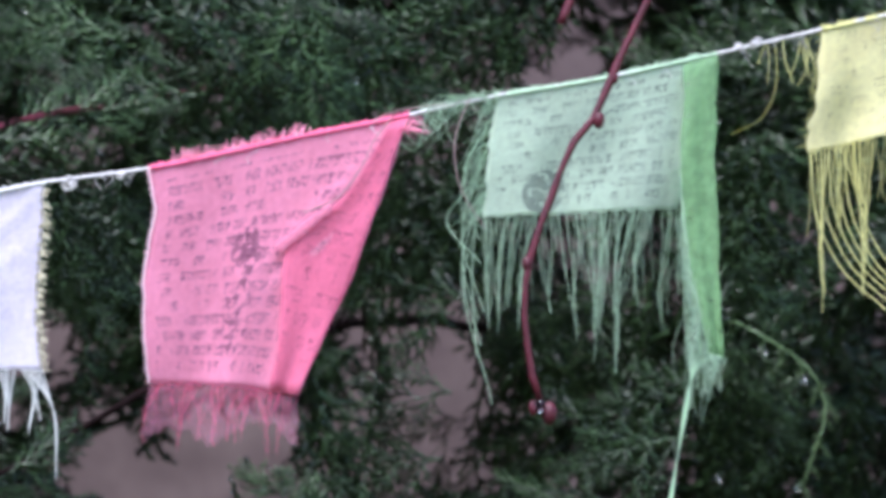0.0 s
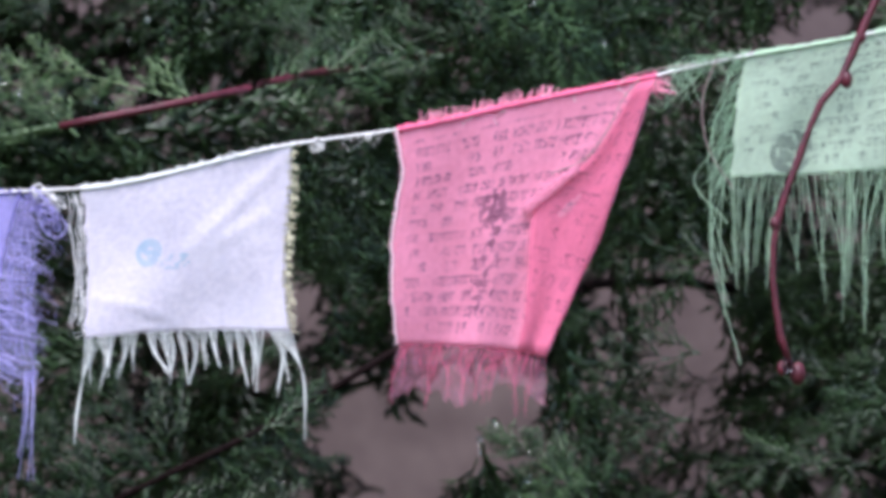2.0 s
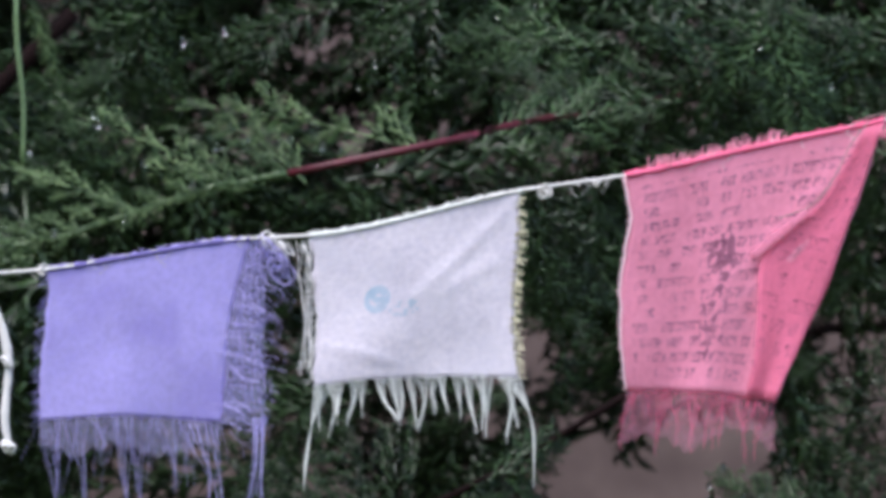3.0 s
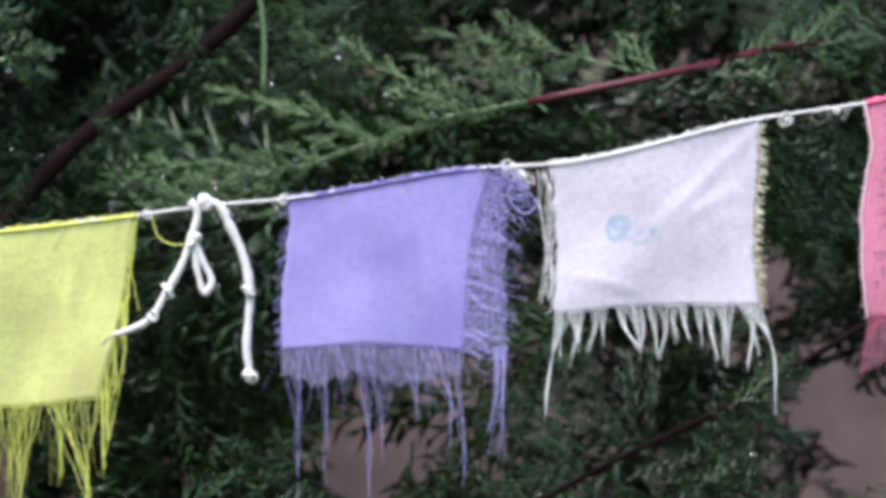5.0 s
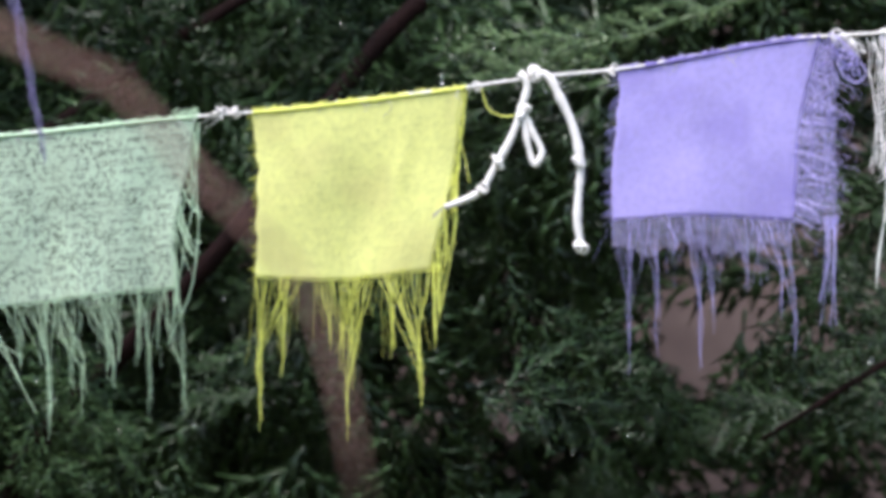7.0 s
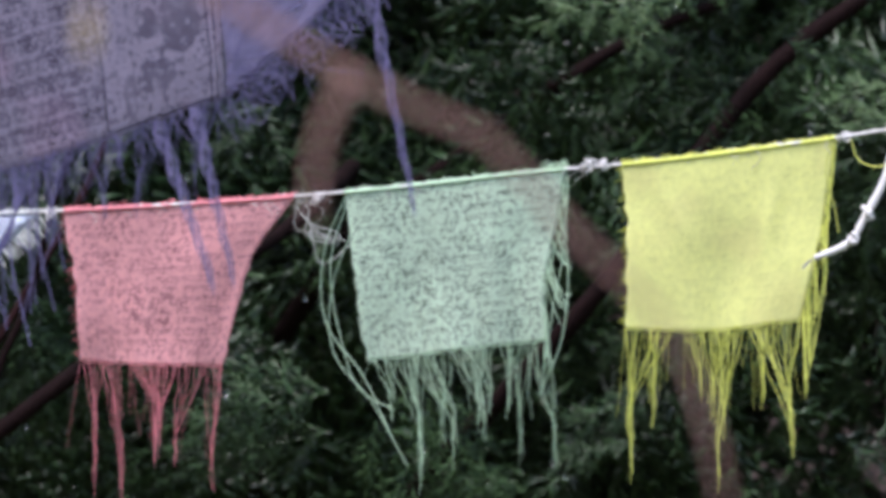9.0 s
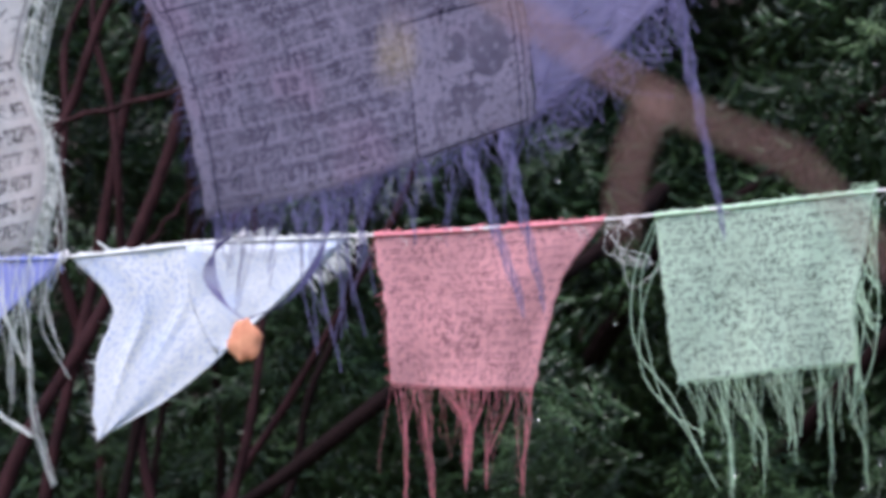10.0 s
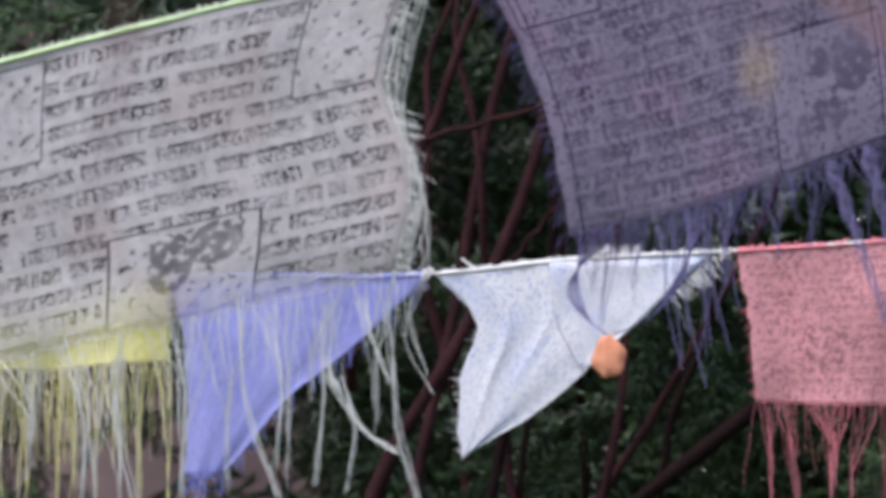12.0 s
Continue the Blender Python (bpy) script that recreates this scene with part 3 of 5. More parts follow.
limb("limb", [(-0.7, 8.4, 1.9)] + xz([(-0.194, 2.317), (-0.114, 2.411), (-0.059, 2.474), (0.035, 2.557), (0.147, 2.646), (0.216, 2.723)], 6.95), 0.015, 0.010, west)
limb("limb", [(-0.75, 8.5, 2.5)] + xz([(-0.709, 2.222), (-0.813, 2.149), (-0.905, 2.082), (-0.998, 2.015), (-1.09, 1.966)], 6.9), 0.014, 0.008, west, seed=8)
limb("limb", [(1.6, 8.5, 2.55), (1.1, 7.4, 2.42)] + xz([(0.828, 2.299), (0.748, 2.256), (0.644, 2.195), (0.516, 2.122), (0.413, 2.054), (0.34, 2.018)], 6.79), 0.009, 0.003, east, seed=9)
limb("limb", [(-0.75, 8.5, 2.1), (-0.55, 7.6, 2.38), (-0.35, 7.4, 2.5), (-0.1, 7.3, 2.62)], 0.018, 0.007, west, seed=10)

# boughs in front: shade and half light put in their greens, and the fresh growth of the red-stemmed bough
low, mid, fresh = [], [], []


def bough(store, y, count, size, *line):
    size, count = size * 1.15, int(count * 0.68)
    tilt = rng.normal(0, 0.25, 2)
    frond(store, [(x, y + 0.05 - 0.1 * i / len(line), z) for i, (x, z) in enumerate(line)], count, size, (tilt[0], -1, 0.35 + tilt[1]), FINE, store is low, (24, 46), 0.6)


bough(low, 7.1, 16, 0.1, (1.081, 2.757), (0.97, 2.715), (0.873, 2.673), (0.756, 2.638))
bough(low, 7.15, 16, 0.1, (0.957, 2.788), (0.846, 2.746), (0.722, 2.71), (0.645, 2.669))
bough(low, 7.0, 14, 0.085, (0.907, 2.701), (0.971, 2.664), (1.022, 2.626), (1.061, 2.588))
bough(low, 6.95, 14, 0.085, (0.877, 2.729), (0.947, 2.692), (0.998, 2.648), (1.036, 2.598))
bough(low, 7.2, 14, 0.1, (1.127, 2.78), (1.067, 2.74), (0.988, 2.712), (0.908, 2.664))
bough(low, 6.9, 15, 0.085, (0.73, 2.565), (0.737, 2.492), (0.75, 2.411), (0.775, 2.349))
bough(low, 7.1, 15, 0.085, (0.829, 2.565), (0.81, 2.493), (0.784, 2.422), (0.746, 2.37))
bough(low, 7.2, 14, 0.1, (1.025, 2.774), (1.091, 2.729), (1.158, 2.684), (1.211, 2.659))
bough(low, 7.3, 14, 0.1, (1.242, 2.795), (1.174, 2.746), (1.14, 2.705), (1.093, 2.65))
bough(low, 7.3, 15, 0.1, (1.208, 2.653), (1.187, 2.572), (1.16, 2.491), (1.12, 2.437))
bough(low, 7.05, 14, 0.075, (1.237, 2.423), (1.172, 2.397), (1.107, 2.37), (1.042, 2.343))
bough(low, 7.0, 13, 0.07, (1.189, 2.314), (1.138, 2.301), (1.086, 2.281), (1.029, 2.255))
bough(low, 7.0, 13, 0.075, (1.176, 2.238), (1.125, 2.224), (1.073, 2.211), (1.022, 2.179))
bough(low, 6.8, 15, 0.075, (1.42, 2.248), (1.363, 2.235), (1.318, 2.215), (1.268, 2.196))
bough(low, 6.95, 14, 0.08, (1.477, 2.314), (1.406, 2.3), (1.348, 2.28), (1.283, 2.273))
bough(low, 6.9, 13, 0.08, (1.363, 2.181), (1.312, 2.174), (1.255, 2.179), (1.197, 2.16))
bough(low, 7.2, 15, 0.1, (1.601, 2.647), (1.58, 2.566), (1.559, 2.486), (1.585, 2.42))
bough(low, 7.2, 15, 0.09, (1.673, 2.546), (1.619, 2.485), (1.571, 2.424), (1.543, 2.371))
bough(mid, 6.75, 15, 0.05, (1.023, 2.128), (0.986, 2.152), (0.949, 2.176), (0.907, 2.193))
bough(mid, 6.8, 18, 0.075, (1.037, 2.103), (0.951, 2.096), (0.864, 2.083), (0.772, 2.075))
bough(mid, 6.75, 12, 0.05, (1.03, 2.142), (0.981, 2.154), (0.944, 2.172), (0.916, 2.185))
bough(low, 6.72, 20, 0.062, (0.642, 2.188), (0.714, 2.198), (0.806, 2.205), (0.903, 2.218))
bough(low, 6.74, 16, 0.065, (0.613, 2.168), (0.674, 2.169), (0.735, 2.157), (0.802, 2.139))
bough(low, 6.74, 16, 0.065, (0.534, 2.119), (0.601, 2.108), (0.668, 2.102), (0.735, 2.09))
bough(low, 6.78, 14, 0.075, (0.58, 2.147), (0.549, 2.19), (0.513, 2.22), (0.47, 2.244))
bough(low, 6.78, 14, 0.075, (0.519, 2.113), (0.47, 2.14), (0.446, 2.17), (0.409, 2.195))
bough(low, 6.78, 14, 0.075, (0.47, 2.085), (0.495, 2.055), (0.543, 2.031), (0.58, 2.001))
bough(low, 6.9, 14, 0.075, (0.33, 2.204), (0.342, 2.155), (0.361, 2.106), (0.38, 2.044))
bough(low, 6.8, 13, 0.075, (0.411, 2.05), (0.362, 2.056), (0.319, 2.043), (0.277, 2.019))
bough(low, 7.0, 15, 0.09, (0.24, 2.2), (0.222, 2.137), (0.235, 2.087), (0.26, 2.037))
bough(low, 7.0, 15, 0.09, (0.071, 2.236), (0.109, 2.174), (0.16, 2.124), (0.21, 2.087))
bough(low, 6.9, 15, 0.08, (0.035, 2.079), (0.084, 2.073), (0.133, 2.055), (0.195, 2.03))
bough(low, 6.95, 15, 0.075, (0.784, 2.515), (0.771, 2.471), (0.746, 2.426), (0.714, 2.382))
bough(low, 7.05, 13, 0.08, (0.807, 2.413), (0.775, 2.374), (0.743, 2.342), (0.705, 2.316))
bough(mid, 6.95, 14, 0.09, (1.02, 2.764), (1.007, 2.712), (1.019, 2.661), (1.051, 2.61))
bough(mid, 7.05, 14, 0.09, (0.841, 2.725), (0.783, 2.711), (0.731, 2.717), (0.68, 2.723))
bough(low, 7.0, 14, 0.09, (0.898, 2.648), (0.834, 2.634), (0.77, 2.646), (0.707, 2.67))
bough(low, 7.0, 14, 0.09, (1.135, 2.722), (1.078, 2.702), (1.027, 2.714), (0.969, 2.745))
bough(low, 7.2, 14, 0.1, (0.543, 2.797), (0.504, 2.77), (0.446, 2.743), (0.387, 2.709))
bough(low, 7.2, 14, 0.09, (0.335, 2.801), (0.309, 2.754), (0.296, 2.714), (0.271, 2.668))
bough(low, 7.2, 14, 0.09, (0.661, 2.799), (0.609, 2.759), (0.57, 2.718), (0.531, 2.692))
bough(fresh, 6.58, 20, 0.05, (0.579, 2.528), (0.49, 2.548), (0.406, 2.559), (0.317, 2.566))
bough(fresh, 6.56, 20, 0.05, (0.387, 2.483), (0.328, 2.511), (0.251, 2.537), (0.183, 2.559))
bough(fresh, 6.56, 18, 0.045, (0.292, 2.454), (0.227, 2.472), (0.162, 2.489), (0.096, 2.502))
bough(fresh, 6.56, 18, 0.04, (0.222, 2.432), (0.157, 2.424), (0.086, 2.426), (0.015, 2.409))
bough(fresh, 6.57, 14, 0.035, (0.169, 2.41), (0.116, 2.395), (0.057, 2.389), (-0.005, 2.379))
bough(mid, 6.9, 14, 0.07, (0.657, 2.579), (0.713, 2.598), (0.764, 2.605), (0.826, 2.599))
bough(fresh, 6.6, 12, 0.045, (0.455, 2.496), (0.419, 2.523), (0.39, 2.541), (0.348, 2.544))
bough(mid, 6.8, 14, 0.07, (-0.205, 2.609), (-0.156, 2.597), (-0.119, 2.578), (-0.076, 2.548))
bough(mid, 6.75, 16, 0.05, (-0.298, 2.551), (-0.237, 2.545), (-0.182, 2.515), (-0.158, 2.478))
bough(low, 7.3, 14, 0.09, (-0.08, 2.65), (-0.125, 2.596), (-0.164, 2.543), (-0.216, 2.497))
bough(low, 7.1, 14, 0.08, (0.272, 2.682), (0.24, 2.643), (0.221, 2.598), (0.182, 2.546))
bough(fresh, 6.7, 16, 0.05, (-0.121, 2.561), (-0.175, 2.543), (-0.229, 2.531), (-0.296, 2.506))
bough(fresh, 6.7, 12, 0.035, (-0.175, 2.549), (-0.187, 2.525), (-0.184, 2.5), (-0.187, 2.473))
bough(low, 7.3, 14, 0.08, (0.016, 2.625), (-0.05, 2.553), (-0.109, 2.513), (-0.161, 2.48))
bough(low, 7.3, 14, 0.08, (-0.368, 2.602), (-0.335, 2.542), (-0.296, 2.489), (-0.25, 2.449))
bough(low, 6.95, 14, 0.075, (-0.551, 2.147), (-0.588, 2.141), (-0.626, 2.122), (-0.669, 2.097))
bough(low, 7.0, 14, 0.08, (-0.542, 2.1), (-0.592, 2.088), (-0.636, 2.076), (-0.693, 2.057))
bough(mid, 6.75, 14, 0.045, (-0.19, 2.124), (-0.22, 2.106), (-0.25, 2.088), (-0.274, 2.057))
bough(mid, 6.8, 12, 0.05, (-0.197, 2.079), (-0.222, 2.067), (-0.252, 2.061), (-0.282, 2.043))
bough(low, 7.2, 13, 0.06, (-0.623, 2.492), (-0.649, 2.46), (-0.675, 2.44), (-0.701, 2.421))
bough(low, 7.4, 14, 0.09, (-0.095, 2.366), (-0.135, 2.313), (-0.175, 2.26), (-0.228, 2.221))
bough(low, 7.3, 14, 0.09, (-0.908, 2.308), (-0.921, 2.255), (-0.888, 2.202), (-0.907, 2.136))
bough(low, 7.2, 13, 0.06, (-0.897, 2.416), (-0.916, 2.377), (-0.896, 2.337), (-0.922, 2.298))
bough(low, 7.2, 15, 0.09, (-1.029, 2.207), (-1.082, 2.168), (-1.134, 2.136), (-1.181, 2.091))
bough(low, 7.2, 15, 0.09, (-0.898, 2.297), (-0.911, 2.245), (-0.885, 2.192), (-0.898, 2.14))
bough(mid, 6.95, 15, 0.08, (-0.541, 2.143), (-0.585, 2.125), (-0.628, 2.113), (-0.679, 2.082))
bough(low, 7.2, 14, 0.09, (-0.702, 2.242), (-0.683, 2.203), (-0.677, 2.164), (-0.645, 2.112))
bough(mid, 7.0, 16, 0.08, (-1.514, 2.659), (-1.574, 2.634), (-1.626, 2.616), (-1.699, 2.598))
bough(mid, 7.0, 14, 0.08, (-1.647, 2.668), (-1.673, 2.636), (-1.699, 2.611), (-1.725, 2.572))
bough(low, 7.2, 14, 0.09, (-0.905, 2.293), (-0.944, 2.254), (-0.977, 2.202), (-1.01, 2.164))
bough(mid, 6.95, 15, 0.075, (-0.451, 2.159), (-0.413, 2.109), (-0.388, 2.059), (-0.351, 2.01))
bough(mid, 6.95, 15, 0.08, (-0.488, 2.109), (-0.45, 2.059), (-0.438, 2.01), (-0.4, 1.972))
bough(low, 7.4, 14, 0.09, (0.126, 2.43), (0.073, 2.403), (0.02, 2.363), (-0.033, 2.31))
bough(low, 6.9, 14, 0.07, (0.526, 2.028), (0.489, 2.065), (0.452, 2.077), (0.402, 2.083))
bough(low, 6.95, 13, 0.06, (0.33, 2.18), (0.306, 2.143), (0.281, 2.105), (0.299, 2.055))

# sprays that hang across the dark limb
for p in spline(xz([(-0.16, 2.36), (-0.05, 2.49), (0.06, 2.60), (0.17, 2.70)], 6.86), 12):
    if rng.random() < 0.6:
        put_spray(low, p + rng.normal(0, 0.03, 3) * (1, 0.3, 1), (rng.normal(0, 0.7), -0.2, -0.6), (0.2, -1, 0.4), rng.uniform(0.06, 0.11))
red = [(0.235, 2.444), (0.354, 2.482), (0.431, 2.499), (0.502, 2.514), (0.592, 2.534), (0.73, 2.562), (0.833, 2.587)]
limb("red_bough", [(1.25, 8.5, 2.95), (1.02, 7.6, 2.75), (0.80, 7.05, 2.635), (0.70, 6.8, 2.585)] + xz(red[4:1:-1], 6.6), 0.0034, 0.0042, east, red_twig_mat, "red-barked thin bough")
limb("green_tip", xz(red[2::-1] + [(0.096, 2.403)], 6.6), 0.004, 0.002, east, fresh_mat, "green young shoot")
for k, (x, z) in enumerate(spline([(1.478, 2.343), (1.505, 2.327), (1.537, 2.294), (1.544, 2.263), (1.533, 2.226), (1.517, 2.183)], 16)):
    put_spray(fresh, (x, 6.7, z), (0.5 if k % 2 else -0.4, -0.2, -0.8), (0.3, -1, 0.2), rng.uniform(0.018, 0.034))
for k, p in enumerate(spline(xz([(0.057, 2.389)] + red[:3], 6.58), 24)):
    put_spray(fresh, p, (-0.85, -0.1, 0.42 if k % 2 else -0.38), (0.1, -1, 0.3), rng.uniform(0.03, 0.055))
limb("green_tip", [(0.3, 7.4, 2.95)] + xz([(0.15, 2.704), (0.154, 2.64), (0.159, 2.572), (0.157, 2.522)], 6.75), 0.004, 0.0028, west, fresh_mat, "hanging yellow-green shoot")
for x, z in ((0.165, 2.70), (0.172, 2.68), (0.178, 2.66)):
    put_spray(fresh, (x, 6.74, z), (0.25, -0.2, -0.9), (0.3, -1, 0.2), 0.05)
for label, store, mat in (("fresh_sprays", fresh, fresh_mat), ("lit_sprays", mid, mid_mat), ("bough", low, shaded_needle_mat)):
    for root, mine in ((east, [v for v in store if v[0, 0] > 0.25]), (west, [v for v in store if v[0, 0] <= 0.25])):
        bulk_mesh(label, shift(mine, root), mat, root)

# rain drops hanging on the sprays
water_mat, wt, wb = material("clear_water")
wb.inputs["Base Color"].default_value = (1, 1, 1, 1)
wb.inputs["Transmission Weight"].default_value, wb.inputs["IOR"].default_value, wb.inputs["Roughness"].default_value = 1.0, 1.33, 0.02
for root, store in ((east, crown_e + low + mid + fresh + mid + fresh), (west, crown_w)):
    bm = bmesh.new()
    for k in range(1500):
        v = store[int(rng.integers(len(store)))]
        p = v[4 * int(rng.integers(len(v) // 4)) + 3] - np.array(root.location)
        if p[1] + root.location.y > 7.6 or abs(p[0] + root.location.x) > 2 or not 1.85 < p[2] < 2.9:
            continue
        bmesh.ops.create_icosphere(bm, subdivisions=2, radius=rng.uniform(0.0025, 0.0048), matrix=Matrix.Translation((p[0], p[1], p[2] - 0.003)) @ Matrix.Diagonal((0.9, 0.9, 1.2, 1)))
    tagged(smooth(part("dew", bm, water_mat, root, "clear hanging rain drops")), kind="stuff")

# bare red-brown stems
stems = tagged(new("bare_shrub"), "leafless shrub with red-brown stems among conifers", "shrub")
stems.location = (-1.3, 7.1, 0)
for pts, r0, r1 in (([(-1.34, 7.05, -0.05), (-1.3, 7.0, 1.6)] + xz([(-1.257, 2.065), (-1.18, 2.192), (-1.103, 2.331), (-1.059, 2.471), (-1.04, 2.574), (-1.027, 2.689)], 7.0), 0.022, 0.012),
                    ([(-1.3, 7.2, -0.05), (-1.28, 7.2, 1.6)] + xz([(-1.24, 2.078), (-1.194, 2.248), (-1.162, 2.451), (-1.136, 2.589), (-1.096, 2.721)], 7.2), 0.02, 0.01),
                    ([(-1.28, 7.0, 2.2)] + xz([(-1.186, 2.40), (-1.148, 2.486), (-1.116, 2.554), (-1.085, 2.647)], 6.8), 0.014, 0.008),
                    (xz([(-1.186, 2.437), (-1.094, 2.463), (-1.013, 2.483), (-0.897, 2.512)], 6.75), 0.005, 0.003),
                    ([(-1.24, 7.1, 1.3)] + xz([(-1.02, 2.0), (-0.98, 2.25), (-0.99, 2.5), (-0.94, 2.75)], 7.1), 0.012, 0.007),
                    (xz([(-1.10, 2.33), (-1.04, 2.40), (-0.96, 2.44)], 7.0), 0.005, 0.003)):
    limb("stem", pts, r0 * 0.6, r1 * 0.6, stems, red_bark_mat)
srng = np.random.default_rng(19)
for k in range(8):
    x0, y0 = srng.uniform(-1.36, -0.95), srng.uniform(6.85, 7.3)
    tip = x0 + srng.normal(0.12, 0.14)
    limb("stem", [(x0, y0, 1.75), ((x0 + tip) / 2 + srng.normal(0, 0.03), y0, 2.15), (tip, y0 - 0.05, 2.45), (tip + srng.normal(0.05, 0.06), y0, 2.85)],
         srng.uniform(0.004, 0.009), 0.003, stems, bark_mat if k % 2 else red_bark_mat, "", 20 + k)


# ---- cords ----
SAG = [(-2.6, 2.24), (-1.614, 2.226), (-1.443, 2.226), (-1.218, 2.224), (-1.02, 2.222), (-0.885, 2.234), (-0.716, 2.240), (-0.499, 2.252), (-0.448, 2.256), (-0.235, 2.277),
       (-0.183, 2.281), (0.018, 2.305), (0.088, 2.315), (0.160, 2.322), (0.354, 2.354), (0.415, 2.358), (0.618, 2.404), (0.719, 2.42), (0.847, 2.450), (0.97, 2.477),
       (1.03, 2.492), (1.159, 2.517), (1.277, 2.545), (1.446, 2.587), (1.61, 2.622), (2.25, 2.75)]
rope = tagged(new("flag_cord"), "thin white cord strung with small faded flags", "cord")
rope.location = (0, 6.0, 2.3)
off = np.array(rope.location)
CORD = spline(np.array([(-2.55, 5.45, 2.26)] + xz(SAG[1:-1], 6.0) + [(2.2, 5.66, 2.76)]), 260)
tube_part("cord", CORD - off, 0.0017, 0.0017, cord_mat, rope, "", 6, 260, 0.12)
krng = np.random.default_rng(8)
for x, z, s in ((0.641, 2.404, 0.008), (0.69, 2.412, 0.004), (1.30, 2.551, 0.005), (1.315, 2.556, 0.006), (0.376, 2.352, 0.010),
                (0.39, 2.345, 0.010), (-0.215, 2.281, 0.008), (-0.20, 2.281, 0.006), (-0.475, 2.25, 0.007), (-0.73, 2.237, 0.007), (-0.845, 2.24, 0.008), (-1.02, 2.222, 0.007), (0.16, 2.322, 0.006), (0.03, 2.306, 0.005)):
    t = Tubes()
    knot(t, np.array((x, 6.0, z)) - off, s, krng, 3, 0.0007)
    knot(t, np.array((x, 6.0, z)) - off, s * 0.6, krng, 2, 0.0011)
    yarn_part("knot", t, cord_mat, rope)
t = Tubes()
hairs(t, spline(np.array(xz(SAG[2:-2], 6.0)) - off, 200), 77, 420, 0.009, (0.3, 0.6), 0.5, 0.0005, curl=0.4)
hairs(t, spline(np.array(xz(SAG[2:-2], 6.0)) - off, 200), 78, 160, 0.012, (-0.2, -0.8), 0.5, 0.0005, curl=0.4)
yarn_part("fuzz", t, cord_mat, rope)
front_cord = tagged(new("flag_cord"), "pale green cord carrying large printed flags", "cord")
front_cord.location = (0, 5.0, 2.4)
HIGH = [(-2.5, 2.06), (-1.6, 2.212), (-1.346, 2.264), (-1.247, 2.288), (-1.114, 2.319), (-0.992, 2.345), (-0.86, 2.375), (-0.66, 2.434), (-0.486, 2.469), (-0.373, 2.494), (0.4, 2.68), (1.9, 3.0)]
green_cord_mat = thread("pale_green_cord", srgb(150, 180, 120), srgb(215, 235, 190))
tube_part("cord", np.array([(-2.55, 5.42, 2.05)] + xz(HIGH[1:-1], 5.0) + [(2.2, 5.63, 3.1)]) - np.array(front_cord.location), 0.0024, 0.0024, green_cord_mat, front_cord, "", 6, 160, 0.15)

# trees beyond both ends that hold the cords
for x, y, pts in ((2.2, 5.7, [(0, 0, -0.1), (0.03, 0, 1.5), (-0.02, 0.1, 2.8), (0.05, 0.1, 3.6)]), (-2.55, 5.5, [(0, 0, -0.1), (-0.03, 0, 1.2), (0.02, 0, 2.4), (0, 0.05, 3.2)])):
    t = tagged(new("bare_tree"), "slender leafless tree holding the flag cords", "tree")
    t.location = (x, y, 0)
    tube_part("trunk", pts, 0.09, 0.03, shrub_mat, t, "", 12, 30, 0.06, 3)
    if x > 0:
        twig = np.array([(2.2, 5.72, 3.3), (1.6, 5.8, 3.05), (1.25, 5.9, 2.75)] + xz([(1.197, 2.60), (1.176, 2.556), (1.15, 2.50), (1.137, 2.468), (1.112, 2.436), (1.096, 2.395), (1.08, 2.353), (1.069, 2.315), (1.066, 2.28), (1.070, 2.238), (1.076, 2.205), (1.083, 2.186)], 5.9))
        tw = tube_part("red_twig", twig - np.array(t.location), 0.0055, 0.0032, red_twig_mat, t, "wet dark red leafless twig", 8, 60, 0.15, 4)
        bm = bmesh.new()
        bmesh.ops.create_icosphere(bm, subdivisions=3, radius=0.006, matrix=Matrix.Translation((1.079 - t.location.x, 5.893 - t.location.y, 2.186)) @ Matrix.Diagonal((1, 1, 1.15, 1)))
        smooth(part("water_drop", bm, water_mat, tw, "clear hanging water drop"))
        tube_part("red_twig", np.array([(1.25, 5.9, 2.75)] + xz([(1.16, 2.67), (1.121, 2.611), (1.112, 2.578), (1.108, 2.567), (1.102, 2.554)], 5.9)) - np.array(t.location), 0.003, 0.0042, red_twig_mat, t, "wet dark red leafless twig", 8, 24, 0.1, 4)
        for bx, bz, r, sx in ((1.136, 2.462, 0.007, 0.003), (1.069, 2.322, 0.006, 0.0), (1.086, 2.179, 0.009, 0.004), (1.077, 2.184, 0.006, -0.002), (1.152, 2.503, 0.005, 0.002)):
            bm = bmesh.new()
            bmesh.ops.create_icosphere(bm, subdivisions=2, radius=r)
            for v in bm.verts:
                v.co = (v.co.x * 0.85 + bx + sx - t.location.x, v.co.y * 0.85 + 5.9 - t.location.y, v.co.z * 1.3 + bz - t.location.z)
            smooth(part("bud", bm, red_twig_mat, tw, "swollen dark red bud"))


# ---- flags on the far cord ----
def yarns(name, r, g, b, spread=0.84):
    c = srgb(r, g, b)
    return thread(name, tuple(x * spread for x in c[:3]) + (1,), tuple(min(1, x * 1.1) for x in c[:3]) + (1,))


